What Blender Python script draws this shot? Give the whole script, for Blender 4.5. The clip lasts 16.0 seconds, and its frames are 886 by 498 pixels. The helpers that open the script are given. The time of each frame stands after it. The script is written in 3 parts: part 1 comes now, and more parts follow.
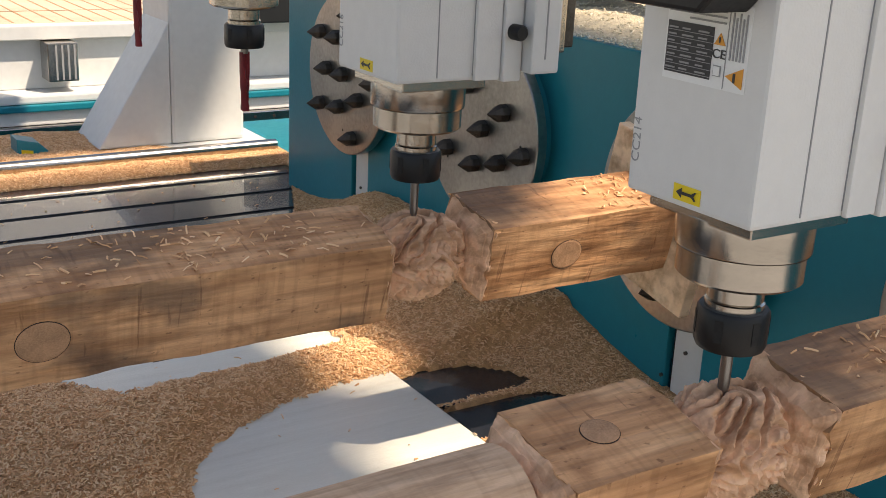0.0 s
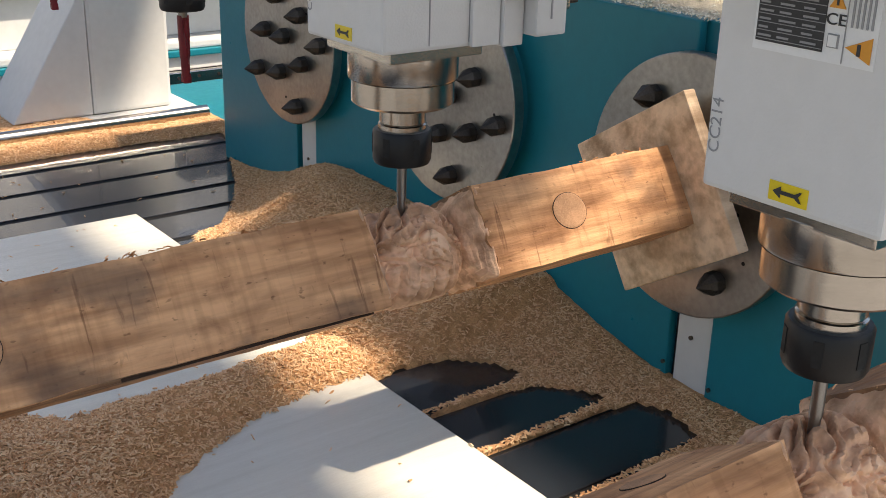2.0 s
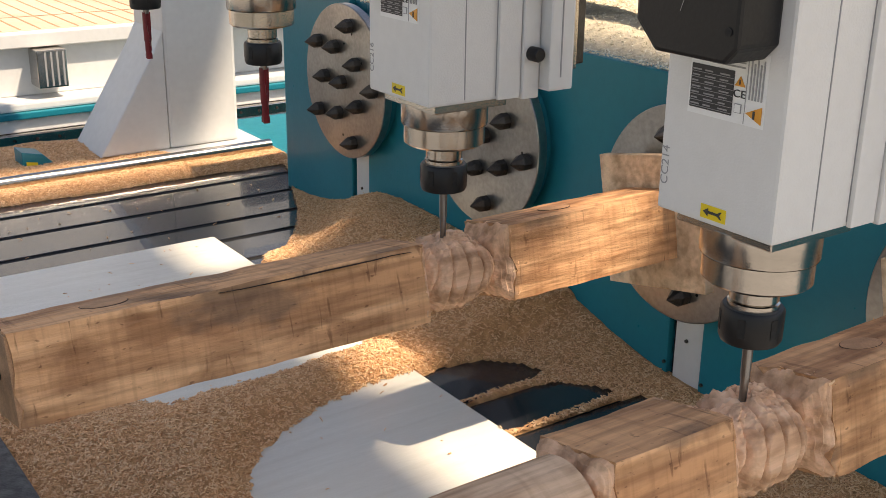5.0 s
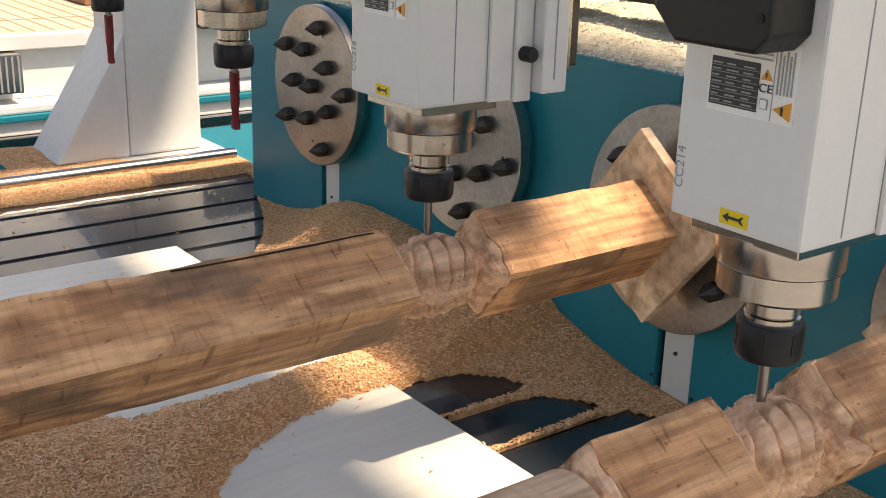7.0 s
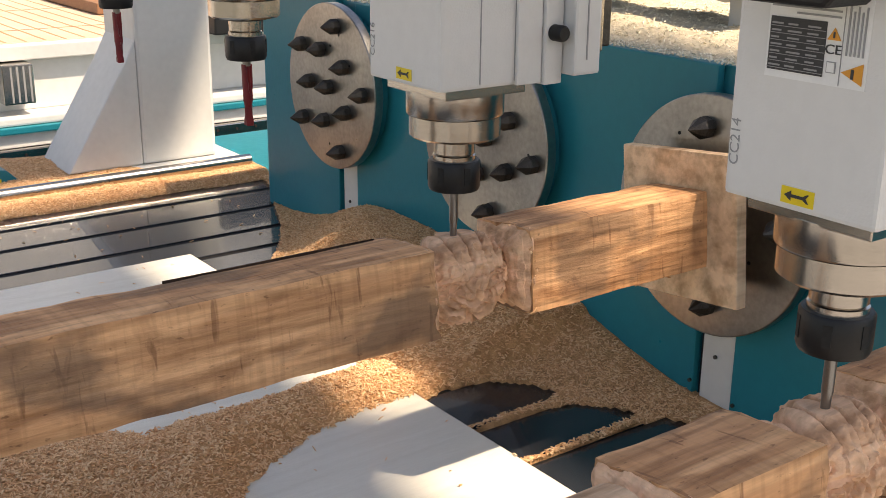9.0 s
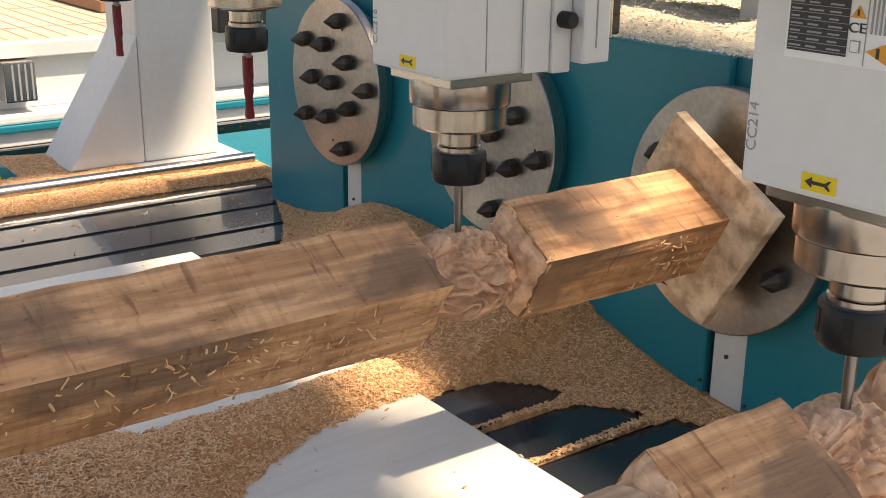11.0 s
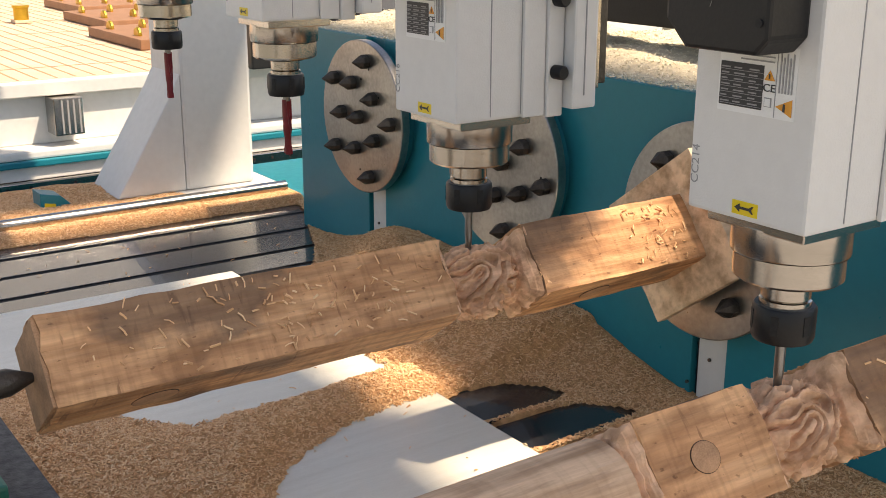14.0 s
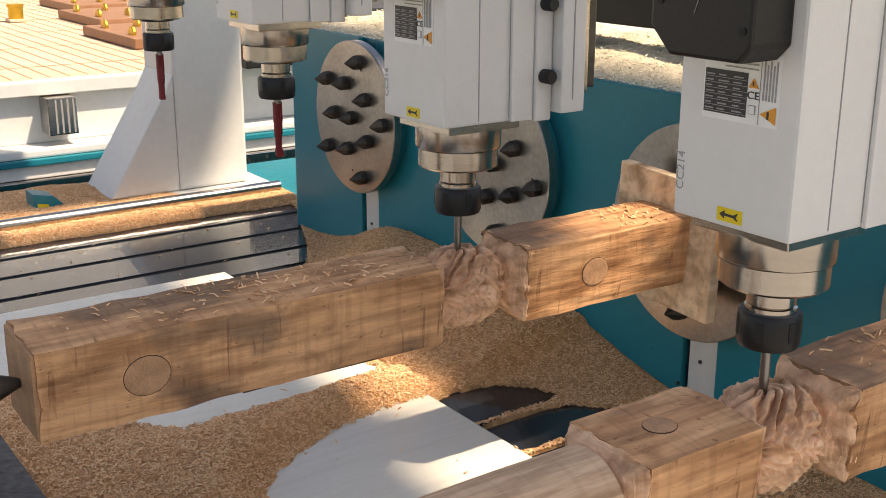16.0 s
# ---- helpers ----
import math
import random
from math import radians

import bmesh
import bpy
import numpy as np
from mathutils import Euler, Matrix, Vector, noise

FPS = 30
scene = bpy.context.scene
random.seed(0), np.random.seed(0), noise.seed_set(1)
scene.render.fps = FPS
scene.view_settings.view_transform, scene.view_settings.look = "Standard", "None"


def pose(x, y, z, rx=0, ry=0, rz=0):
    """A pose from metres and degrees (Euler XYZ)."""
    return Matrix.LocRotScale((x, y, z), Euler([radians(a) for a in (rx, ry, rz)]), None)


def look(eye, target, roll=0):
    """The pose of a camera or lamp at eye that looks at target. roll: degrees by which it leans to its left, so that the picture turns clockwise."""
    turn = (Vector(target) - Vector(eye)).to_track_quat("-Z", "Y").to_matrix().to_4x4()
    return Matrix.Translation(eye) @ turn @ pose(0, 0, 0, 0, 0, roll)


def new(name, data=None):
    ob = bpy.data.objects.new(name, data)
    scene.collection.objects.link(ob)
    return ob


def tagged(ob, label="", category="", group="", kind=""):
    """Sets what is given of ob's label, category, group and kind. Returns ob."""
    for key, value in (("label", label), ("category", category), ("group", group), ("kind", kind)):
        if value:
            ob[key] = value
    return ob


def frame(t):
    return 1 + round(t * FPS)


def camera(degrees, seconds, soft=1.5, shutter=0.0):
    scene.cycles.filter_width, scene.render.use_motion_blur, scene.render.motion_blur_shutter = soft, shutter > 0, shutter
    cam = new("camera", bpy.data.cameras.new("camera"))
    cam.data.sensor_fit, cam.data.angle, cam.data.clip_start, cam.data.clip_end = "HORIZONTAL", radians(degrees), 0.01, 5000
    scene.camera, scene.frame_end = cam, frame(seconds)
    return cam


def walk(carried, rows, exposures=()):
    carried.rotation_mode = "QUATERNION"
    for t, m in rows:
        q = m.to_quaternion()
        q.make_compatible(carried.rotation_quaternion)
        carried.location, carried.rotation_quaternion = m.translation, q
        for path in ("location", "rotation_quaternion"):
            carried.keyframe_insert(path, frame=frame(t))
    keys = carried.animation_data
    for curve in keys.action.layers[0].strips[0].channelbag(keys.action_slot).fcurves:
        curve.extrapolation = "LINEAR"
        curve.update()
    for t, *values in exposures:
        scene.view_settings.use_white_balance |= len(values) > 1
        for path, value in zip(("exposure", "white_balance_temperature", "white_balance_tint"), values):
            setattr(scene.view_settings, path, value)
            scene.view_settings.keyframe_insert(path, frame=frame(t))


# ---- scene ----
cam = camera(42.6, 16.0, soft=0.75)
PATH = [
    (0, -1.0100, -0.9300, 0.6220, 71.900, -2.560, -32.280),
    (0.5, -0.9790, -0.8820, 0.6190, 71.200, -2.050, -31.300),
    (1, -0.9950, -0.8200, 0.6390, 70.400, -1.000, -33.000),
    (1.5, -0.9960, -0.7930, 0.6300, 69.598, -1.150, -35.350),
    (2, -0.9764, -0.7617, 0.6209, 69.139, -1.406, -36.869),
    (2.5, -1.0252, -0.8175, 0.6474, 69.402, -1.383, -36.797),
    (3, -1.0570, -0.8638, 0.6651, 69.787, -1.283, -36.137),
    (3.5, -1.1054, -0.9422, 0.6977, 70.054, -1.124, -35.277),
    (4, -1.1164, -0.9660, 0.7076, 70.126, -0.746, -34.763),
    (6.5, -1.1076, -0.9211, 0.6808, 70.683, -1.059, -35.540),
    (7, -1.1015, -0.8946, 0.6638, 71.339, -1.682, -36.741),
    (7.5, -1.0892, -0.8723, 0.6535, 71.811, -2.001, -37.351),
    (8, -1.0802, -0.8516, 0.6403, 72.015, -1.610, -36.745),
    (8.5, -1.0781, -0.8444, 0.6314, 71.952, -1.121, -36.179),
    (9, -1.0692, -0.8383, 0.6306, 71.856, -0.568, -36.151),
    (11.5, -1.0524, -0.8158, 0.6069, 72.095, -0.604, -35.755),
    (12, -1.0556, -0.8163, 0.6020, 72.288, -0.541, -35.657),
    (12.5, -1.0609, -0.8200, 0.6139, 72.332, -0.520, -35.552),
    (13, -1.0830, -0.8611, 0.6221, 72.920, -0.553, -35.255),
    (13.5, -1.1104, -0.9113, 0.6362, 73.195, -0.324, -34.985),
    (14, -1.1476, -0.9701, 0.6536, 73.438, -0.150, -34.709),
    (14.5, -1.1492, -0.9769, 0.6445, 73.776, -0.315, -34.559),
    (15, -1.1535, -0.9819, 0.6556, 73.667, -0.154, -34.527),
    (15.5, -1.1459, -0.9732, 0.6546, 73.710, -0.176, -34.501),
    (16, -1.1390, -0.9741, 0.6604, 73.286, -0.134, -34.836),
]
walk(cam, [(t, pose(x, y, z, rx, ry, rz)) for t, x, y, z, rx, ry, rz in PATH], [(0, 0.60, 7750, 14), (2, 0.62, 7600, 14), (4, 0.66, 7900, 15), (8, 0.76, 8200, 16), (12.5, 0.82, 8350, 16), (16, 0.76, 8350, 16)])

# ---- light: open factory bay, sun through openings in an added overhead sheet ----
SUN_DIR = Vector((0.30, -0.42, 0.86)).normalized()
world = bpy.data.worlds.new("sky")
scene.world = world
world.use_nodes = True
wn = world.node_tree.nodes
sky = wn.new("ShaderNodeTexSky")
sky.sky_type = "NISHITA"
sky.sun_disc = False
sky.sun_elevation = math.asin(SUN_DIR.z)
sky.sun_rotation = math.atan2(SUN_DIR.x, SUN_DIR.y)
wn["Background"].inputs["Strength"].default_value = 0.13
world.node_tree.links.new(sky.outputs[0], wn["Background"].inputs["Color"])
sun_data = bpy.data.lights.new("sun", "SUN")
sun_data.energy, sun_data.angle, sun_data.color = 4.6, radians(1.0), (1.0, 0.93, 0.83)
sun = new("sun", sun_data)
sun.matrix_world = look(SUN_DIR * 20, (0, 0, 0))



# ---- materials ----
def material(name, base, rough=0.5, metal=0.0, vary=0.12, scale=8.0, bump=0.0, bump_scale=60.0, second=None, stretch=(1, 1, 1), coat=0.0):
    """A surface with variation at two scales and fine relief."""
    m = bpy.data.materials.new(name)
    m.use_nodes = True
    n, l = m.node_tree.nodes, m.node_tree.links
    b = n["Principled BSDF"]
    b.inputs["Roughness"].default_value, b.inputs["Metallic"].default_value = rough, metal
    b.inputs["Coat Weight"].default_value = coat
    tc = n.new("ShaderNodeTexCoord")
    mp = n.new("ShaderNodeMapping")
    mp.inputs["Scale"].default_value = stretch
    l.new(tc.outputs["Object"], mp.inputs[0])
    big, fine = n.new("ShaderNodeTexNoise"), n.new("ShaderNodeTexNoise")
    big.inputs["Scale"].default_value, big.inputs["Detail"].default_value = scale, 5
    fine.inputs["Scale"].default_value, fine.inputs["Detail"].default_value = scale * 14, 4
    mix = n.new("ShaderNodeMix")
    mix.data_type = "FLOAT"
    mix.inputs[0].default_value = 0.4
    for tex, k in ((big, 2), (fine, 3)):
        l.new(mp.outputs[0], tex.inputs["Vector"])
        l.new(tex.outputs["Fac"], mix.inputs[k])
    ramp = n.new("ShaderNodeValToRGB")
    c2 = second or [max(0, c * (1 - 2.2 * vary)) for c in base]
    ramp.color_ramp.elements[0].position, ramp.color_ramp.elements[1].position = 0.32, 0.62
    ramp.color_ramp.elements[0].color, ramp.color_ramp.elements[1].color = (*c2, 1), (*base, 1)
    l.new(mix.outputs[0], ramp.inputs[0])
    l.new(ramp.outputs[0], b.inputs["Base Color"])
    rr = n.new("ShaderNodeMapRange")
    rr.inputs[3].default_value, rr.inputs[4].default_value = min(1, rough * 1.25), rough * 0.8
    l.new(fine.outputs["Fac"], rr.inputs[0])
    l.new(rr.outputs[0], b.inputs["Roughness"])
    if bump:
        t = n.new("ShaderNodeTexNoise")
        t.inputs["Scale"].default_value, t.inputs["Detail"].default_value = bump_scale, 6
        l.new(mp.outputs[0], t.inputs["Vector"])
        bp = n.new("ShaderNodeBump")
        bp.inputs["Strength"].default_value, bp.inputs["Distance"].default_value = bump, 0.004
        l.new(t.outputs["Fac"], bp.inputs["Height"])
        l.new(bp.outputs[0], b.inputs["Normal"])
    return m


def wood(name, light, dark, grain=1.0, stain=0.5, sawn=0.22, faces=False):
    """Sawn timber along x: growth bands, fibre streaks, weather stains and saw marks."""
    m = bpy.data.materials.new(name)
    m.use_nodes = True
    n, l = m.node_tree.nodes, m.node_tree.links
    b = n["Principled BSDF"]
    b.inputs["Roughness"].default_value = 0.72
    tc = n.new("ShaderNodeTexCoord")
    place, side = tc.outputs["Object"], None
    if faces:  # every sawn face shows its own run of the grain, and the worn arrises theirs
        snap, shift = n.new("ShaderNodeVectorMath"), n.new("ShaderNodeVectorMath")
        snap.operation, shift.operation = "SNAP", "MULTIPLY_ADD"
        half = n.new("ShaderNodeVectorMath")
        half.inputs[1].default_value = (0.5, 0.5, 0.5)
        snap.inputs[1].default_value = (1, 1, 1)
        shift.inputs[1].default_value = (0.9, 1.7, 2.3)
        l.new(tc.outputs["Normal"], half.inputs[0])
        l.new(half.outputs[0], snap.inputs[0])
        l.new(snap.outputs[0], shift.inputs[0])
        l.new(place, shift.inputs[2])
        place, side = shift.outputs[0], snap.outputs[0]

    def tex(scale, stretch, detail=5, distortion=0.0):
        mp, t = n.new("ShaderNodeMapping"), n.new("ShaderNodeTexNoise")
        mp.inputs["Scale"].default_value = stretch
        t.inputs["Scale"].default_value, t.inputs["Detail"].default_value, t.inputs["Distortion"].default_value = scale, detail, distortion
        l.new(place, mp.inputs[0])
        l.new(mp.outputs[0], t.inputs["Vector"])
        return t.outputs["Fac"]

    def ramp(src, stops):
        r = n.new("ShaderNodeValToRGB")
        e = r.color_ramp.elements
        e[0].position, e[0].color = stops[0][0], (*stops[0][1], 1)
        e[1].position, e[1].color = stops[-1][0], (*stops[-1][1], 1)
        for p, c in stops[1:-1]:
            e.new(p).color = (*c, 1)
        l.new(src, r.inputs[0])
        return r.outputs[0]

    def blend(a, c, fac, kind="MIX"):
        x = n.new("ShaderNodeMix")
        x.data_type, x.blend_type = "RGBA", kind
        if isinstance(fac, float):
            x.inputs[0].default_value = fac
        else:
            l.new(fac, x.inputs[0])
        l.new(a, x.inputs[6])
        l.new(c, x.inputs[7])
        return x.outputs[2]

    mid = [(p + q) / 2 for p, q in zip(light, dark)]
    bands = ramp(tex(9, (0.16, 2.2, 2.2), 4, 1.4), [(0.28, [0.4 * p + 0.6 * q for p, q in zip(light, dark)]), (0.45, mid), (0.56, light), (0.70, mid)])
    streak = ramp(tex(90 * grain, (0.08, 1, 1), 6), [(0.33, (0.50, 0.43, 0.36)), (0.58, (1, 1, 1))])
    col = blend(bands, streak, 0.85, "MULTIPLY")
    saw = ramp(tex(150, (1, 0.06, 0.06), 3), [(0.36, (0.62, 0.56, 0.48)), (0.50, (1, 1, 1))])
    col = blend(col, saw, sawn, "MULTIPLY")
    if faces:
        tone = n.new("ShaderNodeTexWhiteNoise")
        l.new(side, tone.inputs["Vector"])
        col = blend(col, ramp(tone.outputs["Value"], [(0.0, (0.82, 0.76, 0.70)), (1.0, (1.0, 1.0, 1.0))]), 1.0, "MULTIPLY")
    blot = ramp(tex(26, (0.6, 1, 1), 7, 0.6), [(0.36, (0.50, 0.42, 0.35)), (0.52, (1, 1, 1))])
    col = blend(col, blot, 0.35 + 0.4 * stain, "MULTIPLY")
    speck = ramp(tex(210, (0.5, 1, 1), 2), [(0.26, (0.35, 0.28, 0.22)), (0.34, (1, 1, 1))])
    col = blend(col, speck, 0.8 * stain, "MULTIPLY")
    spot = tex(7, (1, 1.6, 1.6), 7)
    st = ramp(spot, [(0.55, (0, 0, 0)), (0.63, (0.75 * stain, 0.75 * stain, 0.75 * stain))])
    scratch = ramp(tex(60, (1.6, 0.25, 0.25), 5, 0.8), [(0.30, (0.42, 0.34, 0.28)), (0.37, (1, 1, 1))])
    col = blend(col, scratch, 0.8 * stain, "MULTIPLY")
    grey = n.new("ShaderNodeRGB")
    grey.outputs[0].default_value = (0.13, 0.08, 0.05, 1)
    col = blend(col, grey.outputs[0], st)
    l.new(col, b.inputs["Base Color"])
    bp = n.new("ShaderNodeBump")
    bp.inputs["Strength"].default_value, bp.inputs["Distance"].default_value = 0.85, 0.004
    l.new(tex(120, (0.12, 1, 1), 6), bp.inputs["Height"])
    l.new(bp.outputs[0], b.inputs["Normal"])
    return m


TEAL = material("teal_paint", (0.001, 0.195, 0.255), 0.30, 0, 0.05, 5, 0.05, 160)
TEAL.node_tree.nodes["Principled BSDF"].inputs["Specular IOR Level"].default_value = 0.3
TEAL_DARK = material("teal_trim_paint", (0.004, 0.13, 0.18), 0.35, 0, 0.1, 9, 0.1, 120)
WHITE = material("white_machine_paint", (0.66, 0.66, 0.64), 0.38, 0, 0.05, 4, 0.05, 90)
GREY_BODY = material("light_grey_powder_coat", (0.68, 0.67, 0.64), 0.42, 0, 0.03, 7, 0.12, 500)
STEEL = material("brushed_steel", (0.50, 0.47, 0.43), 0.20, 1.0, 0.08, 12, 0.05, 260, stretch=(1, 1, 6))
PLATE_STEEL = material("ground_steel_disc", (0.40, 0.385, 0.365), 0.30, 1.0, 0.18, 9, 0.06, 180)
DARK_STEEL = material("blackened_steel", (0.10, 0.09, 0.08), 0.42, 0.85, 0.2, 40, 0.25, 240)
BLACK = material("black_plastic", (0.009, 0.009, 0.010), 0.42, 0, 0.1, 20, 0.05, 300)
BLACK.node_tree.nodes["Principled BSDF"].inputs["Specular IOR Level"].default_value = 0.35
SLOT_PLATE = material("blued_table_plate", (0.030, 0.033, 0.040), 0.22, 0.0, 0.15, 6, 0.03, 200, stretch=(0.3, 3, 1), coat=0.4)
# near-black iron; also carries the shade inside slots, gaps and holes
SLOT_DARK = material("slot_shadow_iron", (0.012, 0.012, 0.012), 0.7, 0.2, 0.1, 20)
BOARD = material("white_board", (0.78, 0.76, 0.67), 0.24, 0, 0.05, 6, 0.2, 90, second=(0.70, 0.675, 0.58), stretch=(1, 14, 1))
CARBIDE = material("grey_cutter", (0.28, 0.28, 0.28), 0.3, 1.0, 0.1, 60)
RED_CUTTER = material("red_coated_cutter", (0.19, 0.012, 0.02), 0.34, 0.2, 0.2, 60)
PINE = wood("weathered_pine", (0.90, 0.525, 0.275), (0.60, 0.285, 0.125), 1.0, 0.9, sawn=0.34, faces=True)
FRESH = wood("fresh_cut_pine", (0.90, 0.575, 0.365), (0.74, 0.42, 0.25), 0.8, 0.08)
TURNED = wood("smooth_turned_pine", (0.72, 0.50, 0.33), (0.62, 0.40, 0.25), 1.2, 0.12)
PLY = wood("pale_plywood", (0.88, 0.67, 0.46), (0.76, 0.53, 0.34), 0.6, 0.25)
KNOT = material("knot_wood", (0.54, 0.295, 0.155), 0.75, 0, 0.2, 50, 0.3, 160)
CRACK = material("dark_crack", (0.05, 0.025, 0.012), 0.9, 0, 0.2, 60)
DUST = material("sawdust_heap", (0.80, 0.475, 0.235), 0.95, 0, 0.22, 60, 1.0, 330, second=(0.38, 0.185, 0.075))
# paler copy of the sawdust, with the headstock top's sunlight in its colour
PALE_DUST = material("sunlit_pale_sawdust", (0.78, 0.68, 0.50), 0.95, 0, 0.2, 60, 0.9, 300)
CAST = material("speckled_black_iron", (0.05, 0.052, 0.055), 0.6, 0.3, 0.3, 90, 0.5, 400, second=(0.16, 0.16, 0.16))
GREEN = material("green_enamel", (0.01, 0.16, 0.11), 0.4, 0, 0.1, 20)
LABEL_WHITE = material("label_white", (0.78, 0.78, 0.76), 0.4, 0, 0.03, 30)
LABEL_BLACK = material("label_black", (0.03, 0.03, 0.033), 0.5, 0, 0.1, 30)
YELLOW = material("yellow_sticker", (0.80, 0.58, 0.02), 0.4, 0, 0.04, 30)
ORANGE = material("orange_warning_sign", (0.72, 0.30, 0.03), 0.4, 0, 0.04, 30)
GREY_PRINT = material("grey_print", (0.30, 0.30, 0.30), 0.6, 0, 0.04, 30)
BED_WOOD = material("pale_grid_board", (0.66, 0.50, 0.36), 0.7, 0, 0.12, 8, 0.2, 90)
BRASS = material("yellow_brass", (0.65, 0.42, 0.06), 0.3, 0.8, 0.1, 30)
CONCRETE = material("workshop_concrete", (0.34, 0.33, 0.31), 0.85, 0, 0.15, 2, 0.4, 40)
SHADE_SHEET = material("grey_shade_sheet", (0.42, 0.43, 0.44), 0.6, 0.2, 0.08, 3)


def chip_material(name, low, mid, high):
    """Shavings: each island takes its own tone."""
    m = bpy.data.materials.new(name)
    m.use_nodes = True
    n, l = m.node_tree.nodes, m.node_tree.links
    g, r = n.new("ShaderNodeNewGeometry"), n.new("ShaderNodeValToRGB")
    e = r.color_ramp.elements
    e[0].color, e[1].color = (*low, 1), (*high, 1)
    e.new(0.5).color = (*mid, 1)
    l.new(g.outputs["Random Per Island"], r.inputs[0])
    l.new(r.outputs[0], n["Principled BSDF"].inputs["Base Color"])
    n["Principled BSDF"].inputs["Roughness"].default_value = 0.8
    return m


CHIPS = chip_material("wood_shavings", (0.54, 0.27, 0.12), (0.82, 0.49, 0.25), (0.92, 0.66, 0.40))
# shavings for the headstock top, lightened in colour to look sunlit
PALE_CHIPS = chip_material("sunlit_pale_shavings", (0.62, 0.52, 0.36), (0.82, 0.74, 0.56), (0.90, 0.85, 0.72))


# ---- mesh helpers ----
def part(name, bm, mat, parent=None, label="", at=None, smooth=False):
    me = bpy.data.meshes.new(name)
    bmesh.ops.recalc_face_normals(bm, faces=bm.faces[:])
    bm.to_mesh(me)
    bm.free()
    me.materials.append(mat)
    if smooth:
        me.polygons.foreach_set("use_smooth", [True] * len(me.polygons))
        me.set_sharp_from_angle(angle=radians(38))
    ob = new(name, me)
    if parent:
        ob.parent = parent
    if at is not None:
        ob.matrix_basis = at
    if label:
        ob["label"] = label
    return ob


def box(x0, x1, y0, y1, z0, z1, bevel=0.0015, bm=None):
    own = bmesh.new()
    bmesh.ops.create_cube(own, size=1)
    for v in own.verts:
        v.co = ((x0 + x1) / 2 + v.co.x * (x1 - x0), (y0 + y1) / 2 + v.co.y * (y1 - y0), (z0 + z1) / 2 + v.co.z * (z1 - z0))
    if bevel:
        bmesh.ops.bevel(own, geom=own.edges[:], offset=bevel, segments=2, profile=0.6, affect="EDGES")
    return own if bm is None else join(bm, own)


def join(bm, other):
    me = bpy.data.meshes.new("tmp")
    other.to_mesh(me)
    other.free()
    bm.from_mesh(me)
    bpy.data.meshes.remove(me)
    return bm


def lathe(profile, seg=48, axis="z", at=(0, 0, 0)):
    """A turned solid from (radius, height) pairs."""
    bm = bmesh.new()
    rings = []
    for r, h in profile:
        ring = []
        for k in range(seg):
            a = 2 * math.pi * k / seg
            c, s = r * math.cos(a), r * math.sin(a)
            co = (c, s, h) if axis == "z" else (h, c, s)
            ring.append(bm.verts.new((co[0] + at[0], co[1] + at[1], co[2] + at[2])))
        rings.append(ring)
    for a, b in zip(rings, rings[1:]):
        for k in range(seg):
            bm.faces.new((a[k], a[(k + 1) % seg], b[(k + 1) % seg], b[k]))
    bm.faces.new(rings[0])
    bm.faces.new(rings[-1])
    return bm


def prism(outline, x0, x1, axis="x", bevel=0.0):
    """An outline extruded along an axis; outline is (y, z), (x, z) or (x, y)."""
    bm = bmesh.new()
    def co(p, h):
        return {"x": (h, *p), "y": (p[0], h, p[1]), "z": (*p, h)}[axis]
    a = [bm.verts.new(co(p, x0)) for p in outline]
    b = [bm.verts.new(co(p, x1)) for p in outline]
    bm.faces.new(a)
    bm.faces.new(b)
    for k in range(len(a)):
        j = (k + 1) % len(a)
        bm.faces.new((a[k], a[j], b[j], b[k]))
    bmesh.ops.recalc_face_normals(bm, faces=bm.faces[:])
    if bevel:
        bmesh.ops.bevel(bm, geom=bm.edges[:], offset=bevel, segments=2, profile=0.6, affect="EDGES")
    return bm


def thing(name, label, category, at=None, group="", kind=""):
    ob = new(name)
    if at is not None:
        ob.matrix_basis = at
    return tagged(ob, label, category, group, kind)


def structure(name, bm, mat, label):
    return tagged(part(name, bm, mat), label, name.split("_")[0], kind="structure")


# ---- plan ----
ST = 0.426                 # pitch of the work stations along y
WALL_X = -0.038           # front of the headstock
HALF = 0.0435             # half the timber's thickness
CARVE = (-0.489, -0.376)  # carved stretch of the timbers
SPX = -0.4405              # spindle axis
DISC_X = -0.072           # front of the driver discs


def axis_z(y):
    return 0.258 + 0.03 * y



# ---- ground, added shade sheet, table ----
structure("floor", box(-9, 9, -9, 14, -0.95, -0.90, 0), CONCRETE, "grey concrete workshop floor")
SHADE_Z = 4.5


def sun_cut(x0, x1, y0, y1, z):
    """The opening to cut in the added sheet so that the sun reaches that patch at height z."""
    k = (SHADE_Z - z) / SUN_DIR.z
    return (x0 + k * SUN_DIR.x, x1 + k * SUN_DIR.x, y0 + k * SUN_DIR.y, y1 + k * SUN_DIR.y)


